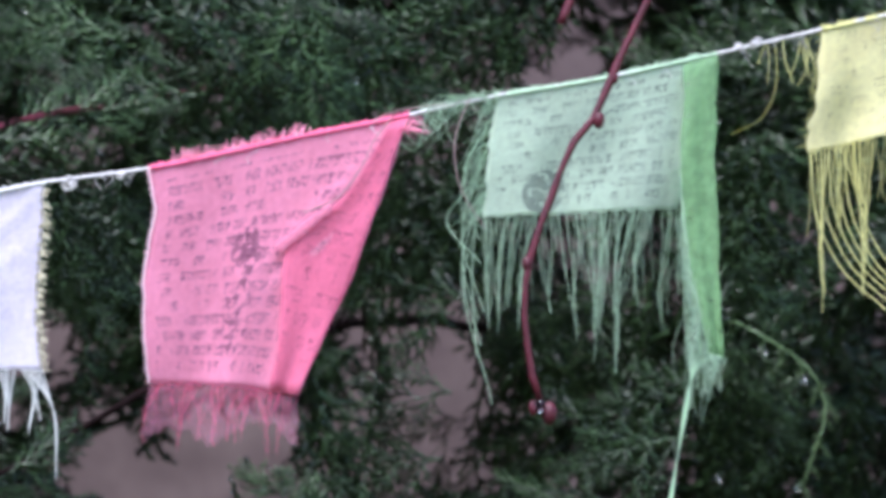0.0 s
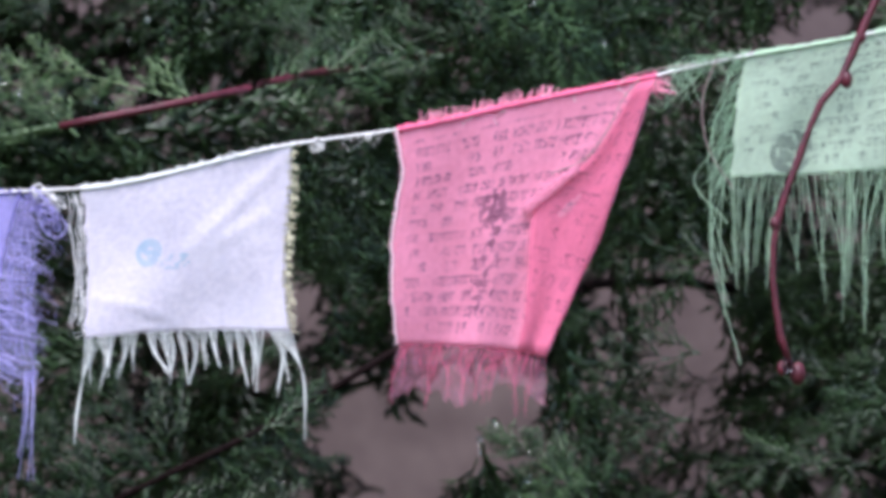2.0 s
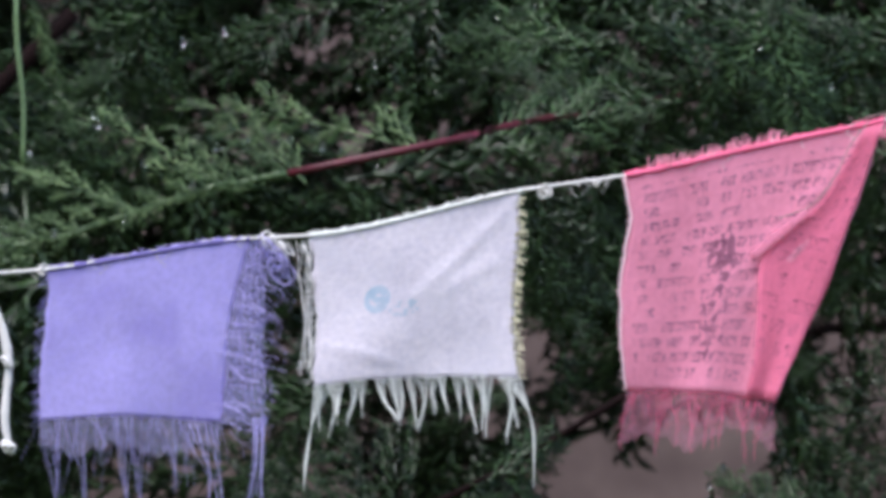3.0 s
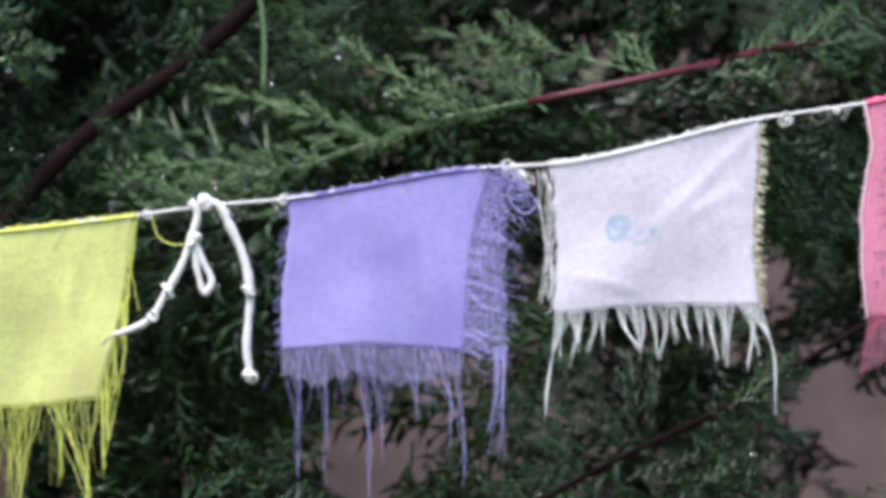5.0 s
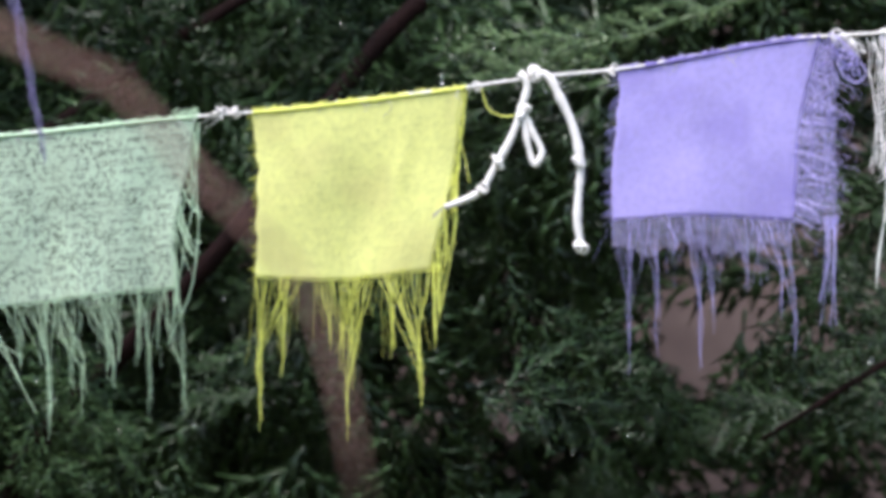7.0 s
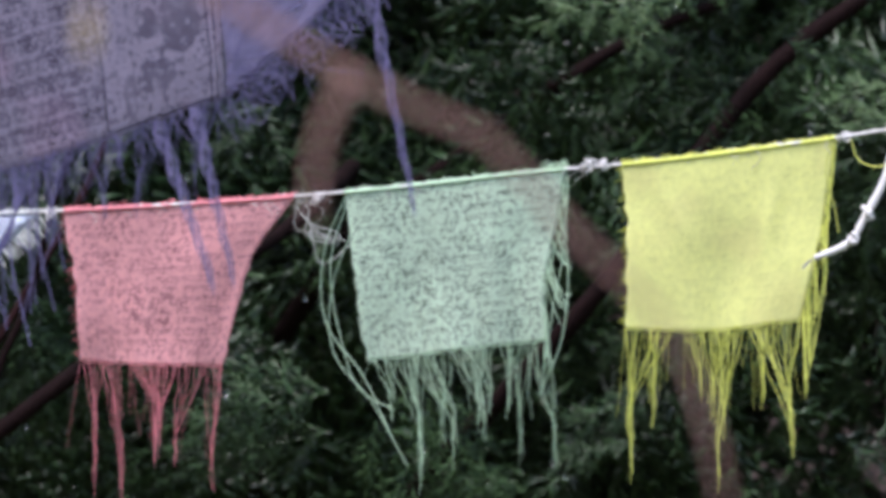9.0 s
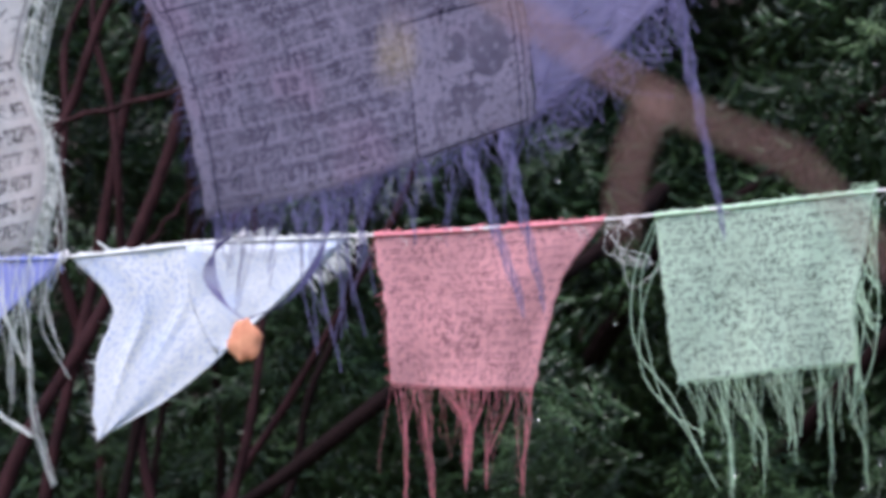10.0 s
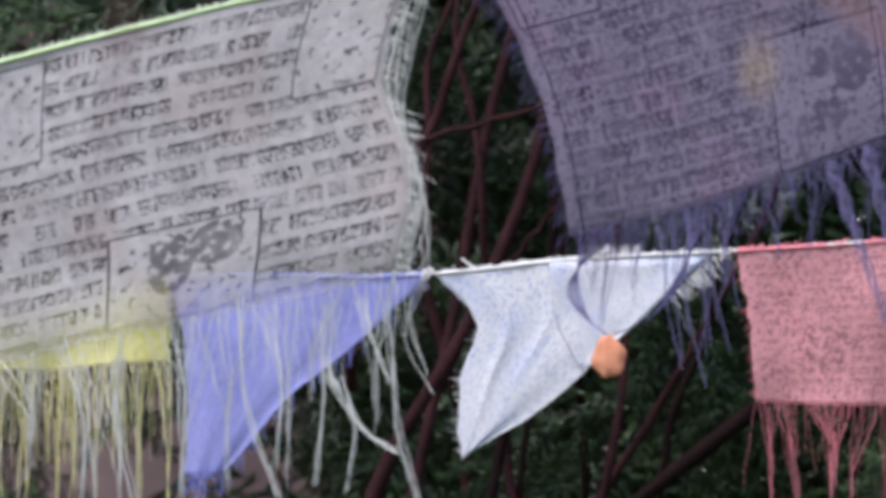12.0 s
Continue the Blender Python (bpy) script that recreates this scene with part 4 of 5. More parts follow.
w = np.array
pink_yarn = yarns("pink_yarn", 240, 115, 152)
green_yarn = yarns("green_yarn", 184, 210, 180)
yellow_yarn = yarns("yellow_yarn", 220, 223, 118)
pale_yellow_yarn = yarns("pale_yellow_yarn", 222, 218, 150)
white_yarn = yarns("white_yarn", 225, 225, 222)
violet_yarn = yarns("violet_yarn", 188, 178, 232)
rose_yarn = yarns("rose_yarn", 222, 138, 146)
grey_yarn = yarns("grey_yarn", 206, 208, 202)
slate_yarn = yarns("slate_yarn", 112, 106, 142)
blue_yarn = yarns("blue_yarn", 140, 150, 220)

# violet-white, pink, green and yellow from the right end of the cord to its low left part
m = cloth("pink_cotton", srgb(252, 163, 192), 0.25, 0.24, srgb(80, 40, 75), 15, 0.30, press=0.62, blots=((0.44, 0.58, 0.06, 0.085, 0.75), (0.49, 0.52, 0.06, 0.06, 0.5), (0.47, 0.28, 0.08, 0.17, 0.25)), sheer=0.05)
f, top, bot, lef, rig, off = flag("prayer_flag", "bright pink cotton flag with printed script and a folded corner", 6.0,
    [(0.719, 2.416), (0.839, 2.448), (0.971, 2.474)], [(0.718, 2.212), (0.79, 2.21), (0.862, 2.202)], [(0.719, 2.416), (0.723, 2.382), (0.714, 2.305), (0.718, 2.212)],
    [(0.971, 2.474), (0.922, 2.335), (0.888, 2.258), (0.862, 2.202)], m, pink_yarn, 21, 0.0030, ripple=0.004, waves=1.2, creases=((0.97, 0.06, 0.55, 0.5, 0.004, 0.04), (0.9, 0.35, 0.6, 0.62, 0.003, 0.03), (0.75, 0.6, 0.85, 0.98, 0.003, 0.04)))
fold = patch([(0.952, 2.468), (0.969, 2.4735)], [(0.835, 2.206), (0.861, 2.203)], [(0.952, 2.468), (0.905, 2.392), (0.852, 2.345), (0.846, 2.28), (0.835, 2.206)],
             [(0.969, 2.4735), (0.920, 2.335), (0.887, 2.258), (0.861, 2.203)], 5.993, 14, 24, 0.002, 0.6, 5)
# deeper pink puts the lesser light through doubled cloth into its colour
deep_pink = cloth("doubled_pink_cotton", srgb(250, 136, 170), 0.1, 0.25, srgb(120, 50, 80), 13, 0.2, sheer=0.12, glow=0.25)
corner = cloth_part("folded_corner", (fold[0] - off, fold[1], fold[2]), deep_pink, f, "deeper pink doubled cloth")
# raised strip whose paler pink paints the highlight along the crease
crease = patch([(0.838, 2.344), (0.868, 2.371), (0.893, 2.388)], [(0.843, 2.338), (0.873, 2.362), (0.896, 2.382)], [(0.838, 2.344), (0.843, 2.338)], [(0.893, 2.388), (0.896, 2.382)], 5.990, 16, 6, 0.0, 1.0, 12, 0.0008)
cloth_part("crease_highlight", (crease[0] - off, crease[1], crease[2]), cloth("pink_highlight_cotton", srgb(251, 160, 190), 0.12, 0.02, sheer=0.35, glow=0.2), corner, "raised strip painted paler as crease highlight")
t = Tubes()
for pts in ([(0.952, 2.472), (0.937, 2.454), (0.919, 2.419), (0.897, 2.391), (0.864, 2.377)], [(1.028, 2.493), (1.014, 2.459), (1.018, 2.404), (1.042, 2.365)], [(1.005, 2.486), (0.972, 2.481), (0.947, 2.475), (0.933, 2.466)]):
    t.add(spline(np.array(xz(pts, 5.978)) - off, 22), 0.0006, 0.0005, 4)
yarn_part("loose_threads", t, yarns("dull_thread", 175, 150, 150), f, "stray grey threads")
t = fringe(bot, 31, 13, 0.055, 0.35, 0.012, 4, 0.00022, 2.0, -0.15)
yarn_part("fringe", t, pink_yarn, f)
gauze_hem(bot, [(-0.008, -0.052), (0.0, -0.040), (-0.004, -0.056), (-0.002, -0.030), (0.0, -0.046)], cloth("thin_pink_gauze", srgb(248, 168, 194), 0.15, 0.05, sheer=0.84), f)
t = Tubes()
hairs(t, top, 6, 150, 0.014, (0.15, 1.0), 0.2, 0.0006, span=(0.08, 0.62))
hairs(t, rig, 7, 46, 0.015, (0.9, -0.05), 0.25, span=(0, 0.06), curl=0.3)
yarn_part("fray", t, yarns("pale_pink_yarn", 246, 158, 184), f)
t = Tubes().add(lef + w((-0.0006, -0.0006, 0)), 0.0013, 0.0011, 4)
hairs(t, lef, 5, 130, 0.004, -1, 0.3, 0.0005)
yarn_part("selvedge", t, yarns("washed_pink_yarn", 244, 206, 216), f, "pale woven selvedge")

m = cloth("green_cotton", srgb(202, 220, 198), 0.2, 0.15, srgb(65, 75, 80), 11, 0.26, press=0.65, blots=((0.30, 0.18, 0.11, 0.17, 0.8),), sheer=0.10)
f, top, bot, lef, rig, off = flag("prayer_flag", "pale green printed cotton flag with long loose threads", 6.0,
    [(1.055, 2.486), (1.159, 2.513), (1.276, 2.543)], [(1.042, 2.378), (1.136, 2.384), (1.237, 2.391)], [(1.055, 2.486), (1.048, 2.426), (1.042, 2.378)],
    [(1.276, 2.543), (1.248, 2.463), (1.237, 2.391)], m, green_yarn, 22, ripple=0.004, waves=1.5)
fold = patch([(1.239, 2.53), (1.274, 2.541)], [(1.261, 2.248), (1.279, 2.245)], [(1.239, 2.53), (1.237, 2.428), (1.242, 2.345), (1.261, 2.248)],
             [(1.274, 2.541), (1.272, 2.428), (1.275, 2.318), (1.279, 2.245)], 5.985, 10, 30, 0.003, 0.7, 6)
cloth_part("folded_edge", (fold[0] - off, fold[1], fold[2]), cloth("doubled_green_cotton", srgb(160, 204, 150), 0.04, 0.28, sheer=0.42, glow=0.3), f, "brighter green folded strip")
t = fringe(bot, 32, 13, 0.13, 0.25, 0.016, 5, 0.00042, 0.4, -0.06, reach=0.6)
for k in range(7):
    a = fold[0][8 + k * 3, 0] - off
    t.add(spline([a, w((1.243, 5.985, 2.24)) - off + w((0.002 * k, 0, 0)), w((1.245, 5.985, 2.22)) - off, w((1.232, 5.985, 2.15)) - off, w((1.219 + 0.001 * k, 5.985, 2.09)) - off], 20), 0.0009, 0.0007, 3)
yarn_part("fringe", t, green_yarn, f)
t = Tubes()
hairs(t, lef, 5, 70, 0.022, -1, 1.3, 0.0005)
hairs(t, top, 6, 60, 0.006, (0.1, 1.0), 0.2)
seam = fold[0][:, 0] - off
hairs(t, seam, 18, 150, 0.009, (-1, -0.5), 0.4, 0.0004, span=(0.35, 1.0), curl=0.2)
hairs(t, seam, 19, 40, 0.07, (-0.05, -1), 0.1, 0.0004, span=(0.5, 1.0), curl=0.08)
hairs(t, fold[0][-1] - off, 20, 40, 0.03, (-0.2, -1), 0.2, 0.0004, curl=0.2)
collar = spline(np.array(xz([(0.985, 2.481), (1.02, 2.490), (1.06, 2.499)], 6.0)) - off, 12)
hairs(t, collar, 16, 70, 0.010, (0.1, 0.8), 0.2, 0.0005, curl=0.5)
hairs(t, collar, 17, 22, 0.03, (-0.3, -0.6), 0.6, 0.0004, curl=0.3)
for k in range(9):
    a = along(lef, krng.uniform(0, 0.9))
    e = krng.normal(0, 0.006, 6)
    t.add(spline([a, a + w((-0.015 + e[0], 0, -0.03 + e[1])), a + w((-0.025 + e[2], 0, -0.08 + 2 * e[3])), a + w((-0.005 + 2 * e[4], 0, -0.15 + 4 * e[5]))], 16), 0.0006, 0.0005, 3)
for k in range(6):
    a = w((1.06 - 0.006 * k, 6.0, 2.492)) - off
    t.add(spline([a, a + w((-0.03, -0.003, 0.005)), a + w((-0.055, 0, -0.02 - 0.006 * k)), a + w((-0.07 - 0.003 * k, 0, -0.005 * k))], 14), 0.0006, 0.0005, 3)
yarn_part("fray", t, green_yarn, f)

m = cloth("yellow_cotton", srgb(243, 238, 186), 0.22, 0.12, srgb(150, 140, 90), 9, 0.1, sheer=0.06, stain=srgb(222, 210, 150))
f, top, bot, lef, rig, off = flag("prayer_flag", "short torn yellow cotton flag with very long fringe", 6.0,
    [(1.382, 2.568), (1.487, 2.593), (1.608, 2.620)], [(1.366, 2.449), (1.475, 2.473), (1.589, 2.49)], [(1.382, 2.568), (1.373, 2.5), (1.366, 2.449)],
    [(1.608, 2.620), (1.6, 2.55), (1.589, 2.49)], m, pale_yellow_yarn, 23)
t = fringe(bot, 33, 13, 0.14, 0.2, 0.02, 5, 0.0007, 0.7)
for k in range(6):
    a = along(bot, 0.02 + 0.04 * k)
    t.add(spline([a, a + w((0.004, 0, -0.06)), a + w((0.03, 0, -0.115)), a + w((0.075, 0, -0.155))], 14), 0.0009, 0.0007, 3)
yarn_part("fringe", t, pale_yellow_yarn, f)
t = Tubes()
hairs(t, lef, 5, 40, 0.007, -1, 0.5)
for k in range(8):
    a = w((1.378 - krng.uniform(0, 0.06), 6.0, 2.564 - 0.002 * k)) - off
    e = krng.normal(0, 0.007, 4)
    t.add(spline([a, a + w((e[0], 0, -0.015 + e[1])), a + w((-0.004 + e[2], 0, -0.03 + 1.5 * e[3]))], 8), 0.0008, 0.0005, 3)
for k in range(2):
    a = w((1.335, 6.0, 2.555)) - off
    t.add(spline([a, a + w((0.0, 0, -0.04)), a + w((-0.012, 0, -0.07)), a + w((-0.045, 0, -0.09))], 14), 0.0008, 0.0006, 3)
yarn_part("fray", t, pale_yellow_yarn, f)

m = cloth("white_cotton", srgb(242, 234, 248), 0.2, 0.18, srgb(150, 200, 225), 0, 0.0, blots=((0.30, 0.52, 0.065, 0.09, 0.85), (0.44, 0.44, 0.08, 0.05, 0.4)), sheer=0.04, stain=srgb(236, 230, 240))
f, top, bot, lef, rig, off = flag("prayer_flag", "white cotton flag with faint blue print, frayed hem", 6.0,
    [(0.415, 2.356), (0.517, 2.381), (0.619, 2.402)], [(0.419, 2.213), (0.512, 2.222), (0.615, 2.223)], [(0.415, 2.356), (0.421, 2.306), (0.419, 2.213)],
    [(0.619, 2.402), (0.614, 2.325), (0.612, 2.271), (0.615, 2.223)], m, white_yarn, 24, ripple=0.004, waves=1.0, creases=((0.97, 0.05, 0.5, 0.5, 0.0022, 0.035), (0.92, 0.35, 0.6, 0.5, 0.0016, 0.03), (0.08, 0.75, 0.4, 0.9, 0.002, 0.03)))
t = Tubes()
for k in range(18):
    p0 = along(bot, (k + 0.5 + krng.uniform(-0.3, 0.3)) / 18)
    ln, bow = krng.uniform(0.034, 0.070), krng.normal(0.001, 0.0025)
    foot = p0 + w((krng.normal(0.004, 0.008), krng.normal(0, 0.003), -ln))
    for s in range(4):
        root0 = p0 + w((0.0046 * (s - 1.5) / 1.5 + krng.normal(0, 0.0006), 0, 0.002))
        knee = p0 + (foot - p0) * 0.4 + w((bow + 0.0010 * (s - 1.5), 0, 0))
        t.add(spline([root0, knee, foot + w((krng.normal(0, 0.0008), 0, krng.uniform(0, 0.014)))], 9), 0.00065, 0.0004, 3)
for k in range(5):
    t.add(spline([bot[-1] + w((-0.004 * k, 0, 0)), bot[-1] + w((0.010, 0, -0.035)), bot[-1] + w((0.014, 0, -0.105))], 10), 0.0008, 0.0005, 3)
    t.add(spline([bot[0] + w((0.004 * k, 0, 0)), bot[0] + w((-0.003, 0, -0.04)), bot[0] + w((-0.010, 0, -0.10 + 0.006 * k))], 10), 0.0008, 0.0005, 3)
yarn_part("fringe", t, white_yarn, f)
t = Tubes()
outer = lef + w((-0.014, 0, 0))
loose_weave(t, lef, outer, 3, 7, 26, 0.0006)
hairs(t, top, 6, 30, 0.005, (0.1, 1.0), 0.2)
yarn_part("fray", t, yarns("dingy_white_yarn", 238, 233, 232), f)
t = Tubes()
hairs(t, rig, 9, 150, 0.007, 1, 0.2, 0.0007, curl=0.15)
hairs(t, rig, 10, 120, 0.004, -1, 0.2, 0.0007)
yarn_part("torn_edge", t, yarns("stained_yarn", 205, 198, 172), f, "yellow-stained torn selvedge")

m = cloth("violet_cotton", srgb(196, 184, 246), 0.19, 0.16, sheer=0.05, stain=srgb(172, 158, 232))
f, top, bot, lef, rig, off = flag("prayer_flag", "plain lavender cotton flag with unravelled side", 6.0,
    [(0.164, 2.319), (0.257, 2.336), (0.357, 2.352)], [(0.156, 2.177), (0.241, 2.182), (0.333, 2.177)], [(0.164, 2.319), (0.161, 2.258), (0.156, 2.177)],
    [(0.357, 2.352), (0.338, 2.27), (0.333, 2.177)], m, violet_yarn, 25, ripple=0.003, waves=1.0, hem_mat=yarns("dark_violet_yarn", 120, 110, 170))
t = fringe(bot, 35, 8, 0.105, 0.5, 0.018, 4, 0.00032, 1.6, reach=0.5)
yarn_part("fringe", t, violet_yarn, f)
gauze_hem(bot, [(0.0, -0.022), (0.0, -0.034), (0.002, -0.026), (0.0, -0.036), (0.0, -0.016)], cloth("thin_violet_gauze", srgb(206, 198, 242), 0.17, 0.03, sheer=0.82), f)
t = Tubes()
outer = spline([rig[0] + w((0.012, 0, 0.002)), rig[len(rig) // 2] + w((0.034, 0, 0)), rig[-1] + w((0.042, 0, -0.004))], 33)
gauze_side(rig, outer, cloth("violet_side_gauze", srgb(200, 192, 240), 0.04, 0.16, sheer=0.78), f)
loose_weave(t, rig, outer, 4, 6, 34, 0.00036)
hairs(t, rig, 15, 110, 0.034, 1, 0.8, 0.00032, curl=0.45)
hairs(t, outer, 16, 40, 0.022, (-0.6, -0.5), 0.8, 0.0004, curl=0.35)
for k in range(9):
    a = outer[-1] + w((-0.0015 * k, 0, 0.01))
    e = krng.normal(0, 0.003, 4)
    t.add(spline([a, a + w((e[0], e[1], -0.04)), a + w((-0.004 + e[2], 0, -0.07 + 6 * e[3]))], 10), 0.0006, 0.0004, 3)
hairs(t, lef, 5, 80, 0.008, -1, 0.7)
knot(t, rig[0] + w((0.02, 0, -0.012)), 0.016, krng, 5, 0.0006)
knot(t, rig[0] + w((0.03, 0, -0.03)), 0.014, krng, 5, 0.0005)
yarn_part("loose_weave", t, violet_yarn, f, "lavender threads of an unravelled edge")

m = cloth("bright_yellow_cotton", srgb(243, 245, 166), 0.2, 0.17, srgb(160, 165, 95), 15, 0.1, press=0.2, sheer=0.06, stain=srgb(232, 226, 158))
f, top, bot, lef, rig, off = flag("prayer_flag", "bright yellow faded cotton flag with knotted fringe", 6.0,
    [(-0.184, 2.28), (-0.093, 2.292), (0.019, 2.304)], [(-0.181, 2.122), (-0.103, 2.12), (-0.016, 2.129)], [(-0.184, 2.28), (-0.18, 2.211), (-0.181, 2.122)],
    [(0.019, 2.304), (0.007, 2.222), (-0.016, 2.129)], m, yellow_yarn, 26, ripple=0.004, waves=1.0, creases=((0.2, 0.2, 0.45, 0.8, 0.002, 0.05), (0.75, 0.1, 0.7, 0.7, 0.002, 0.04)))
t = fringe(bot, 36, 10, 0.12, 0.3, 0.028, 6, 0.00048, 0.5, 0.02, reach=0.5)
yarn_part("fringe", t, yellow_yarn, f)
t = Tubes()
outer = spline([rig[0] + w((0.002, 0, 0)), rig[16] + w((0.006, 0, 0)), rig[25] + w((0.016, 0, 0)), rig[-1] + w((0.018, 0, 0)), rig[-1] + w((0.004, 0, -0.08))], 33)
loose_weave(t, rig, outer, 5, 4, 45, 0.0007)
hairs(t, lef, 5, 70, 0.006, -1, 0.4)
hairs(t, top, 6, 60, 0.006, (0.1, 1), 0.2, span=(0, 0.15))
for pts in ([(0.034, 2.303), (0.041, 2.283), (0.055, 2.276), (0.073, 2.279)], [(0.015, 2.301), (0.01, 2.27), (0.018, 2.237), (0.022, 2.213)]):
    t.add(spline(np.array(xz(pts, 5.99)) - off, 18), 0.0007, 0.0006, 3)
yarn_part("fray", t, yellow_yarn, f)

m = cloth("grey_green_cotton", srgb(206, 226, 204), 0.21, 0.16, srgb(60, 66, 64), 17, 0.34, press=0.62, speckle=0.55, blots=((0.36, 0.45, 0.12, 0.16, 0.15),), sheer=0.10, margin=0.03)
f, top, bot, lef, rig, off = flag("prayer_flag", "pale grey-green flag densely printed, threads hanging", 6.0,
    [(-0.449, 2.253), (-0.344, 2.265), (-0.236, 2.274)], [(-0.428, 2.093), (-0.344, 2.102), (-0.254, 2.112)], [(-0.449, 2.253), (-0.44, 2.18), (-0.428, 2.093)],
    [(-0.236, 2.274), (-0.246, 2.222), (-0.258, 2.168), (-0.254, 2.112)], m, green_yarn, 27, ripple=0.004, waves=1.6)
t = fringe(bot, 37, 11, 0.105, 0.3, 0.026, 5, 0.0004, 0.4, reach=0.5)
yarn_part("fringe", t, green_yarn, f)
t = Tubes()
outer = spline([rig[0] + w((0.001, 0, 0)), rig[12] + w((0.012, 0, 0)), rig[22] + w((0.024, 0, 0)), rig[-1] + w((0.014, 0, 0.01)), rig[-1] + w((-0.012, 0, -0.06))], 33)
loose_weave(t, rig, outer, 6, 3, 34, 0.0007)
for k in range(3):
    a = along(lef, 0.02 + 0.12 * k * krng.random())
    e = krng.normal(0, 0.007, 8)
    t.add(spline([a, a + w((-0.018 + e[0], 0, -0.05 + e[1])), a + w((-0.012 + e[2], 0, -0.12 + e[3])), a + w((0.02 + e[4], 0, -0.17 + e[5])), a + w((0.045 + e[6], 0, -0.215 + 2 * e[7]))], 18), 0.0007, 0.0005, 3)
hairs(t, top, 6, 50, 0.010, (0.1, 1), 0.2, span=(0.9, 1.0), curl=0.3)
yarn_part("fray", t, green_yarn, f)

m = cloth("rose_cotton", srgb(236, 176, 180), 0.21, 0.15, srgb(105, 50, 70), 16, 0.34, press=0.55, speckle=0.5, blots=((0.45, 0.35, 0.16, 0.16, 0.2),), sheer=0.10)
f, top, bot, lef, rig, off = flag("prayer_flag", "faded rose flag with dense print, tapering edge", 6.0,
    [(-0.718, 2.236), (-0.615, 2.245), (-0.497, 2.251)], [(-0.702, 2.095), (-0.636, 2.09), (-0.564, 2.089)], [(-0.718, 2.236), (-0.708, 2.171), (-0.702, 2.095)],
    [(-0.497, 2.251), (-0.533, 2.202), (-0.55, 2.154), (-0.564, 2.089)], m, rose_yarn, 28, ripple=0.004, waves=1.2)
t = fringe(bot, 38, 7, 0.125, 0.3, 0.026, 6, 0.00038, 0.4, reach=0.5)
yarn_part("fringe", t, rose_yarn, f)
t = Tubes()
hairs(t, lef, 5, 60, 0.006, -1, 0.4)
hairs(t, top, 6, 40, 0.006, (0.1, 1), 0.2, span=(0.7, 0.95))
yarn_part("fray", t, rose_yarn, f)
t = Tubes()
for k in range(6):
    a = rig[0] + w((0.002, 0, -0.002 * k))
    e = krng.normal(0, 0.008, 6)
    t.add(spline([a, a + w((0.012 + e[0], 0, -0.015 + e[1])), a + w((0.02 + e[2], 0, -0.035 + e[3])), a + w((0.04 + e[4], 0, -0.035 + e[5]))], 14), 0.0004, 0.0004, 3)
yarn_part("loose_threads", t, grey_yarn, f)

m = cloth("bluish_white_cotton", srgb(246, 249, 254), 0.25, 0.18, srgb(150, 172, 226), 0, 0.4, speckle=0.7, press=0.45, sheer=0.02, stain=srgb(222, 232, 252))
f, top, bot, lef, rig, off = flag("prayer_flag", "bluish white flag folded to a point", 6.0,
    [(-1.011, 2.224), (-0.885, 2.233), (-0.742, 2.234)], [(-0.987, 2.043), (-0.983, 2.045), (-0.979, 2.049)], [(-1.011, 2.224), (-0.974, 2.175), (-0.989, 2.115), (-0.987, 2.043)],
    [(-0.742, 2.234), (-0.836, 2.152), (-0.907, 2.091), (-0.979, 2.049)], m, white_yarn, 29, ripple=0.0012, waves=1.0, creases=((0.15, 0.05, 0.3, 0.75, 0.003, 0.04), (0.4, 0.05, 0.5, 0.6, 0.002, 0.03)))
t = Tubes()
hairs(t, lef, 5, 60, 0.007, (-1, 0.3), 0.2, span=(0.35, 1))
hairs(t, top, 6, 90, 0.012, (0.1, 1), 0.2, span=(0.55, 0.75))
hairs(t, rig, 8, 60, 0.02, (0.7, -0.4), 0.3, span=(0, 0.2))
t.add(spline([top[6], top[6] + w((-0.008, 0, 0.006)), top[6] + w((-0.016, 0, 0.012))], 6), 0.0016, 0.001, 4)
yarn_part("fray", t, white_yarn, f)
fold = patch([(-0.90, 2.2315), (-0.75, 2.233)], [(-0.868, 2.128), (-0.862, 2.130)], [(-0.90, 2.2315), (-0.895, 2.175), (-0.868, 2.128)], [(-0.75, 2.233), (-0.81, 2.176), (-0.862, 2.130)], 5.9975, 14, 14, 0.003, 0.6, 9)
cloth_part("folded_corner", (fold[0] - off, fold[1], fold[2]), m, f)

m = cloth("cornflower_cotton", srgb(180, 185, 240), 0.25, 0.2, sheer=0.18, stain=srgb(165, 170, 235))
f, top, bot, lef, rig, off = flag("prayer_flag", "cornflower blue flag twisted to a slanting fold", 6.0,
    [(-1.274, 2.221), (-1.14, 2.224), (-1.019, 2.223)], [(-1.259, 2.032), (-1.239, 2.028), (-1.217, 2.035)], [(-1.274, 2.221), (-1.257, 2.141), (-1.259, 2.032)],
    [(-1.019, 2.223), (-1.084, 2.16), (-1.162, 2.098), (-1.217, 2.035)], m, blue_yarn, 30, ripple=0.002, waves=1.0)
t = fringe(bot, 40, 3, 0.03, 0.5, 0.02, 4, 0.0006)
hairs(t, rig, 5, 50, 0.012, (0.2, -1), 0.2)
yarn_part("fringe", t, blue_yarn, f)

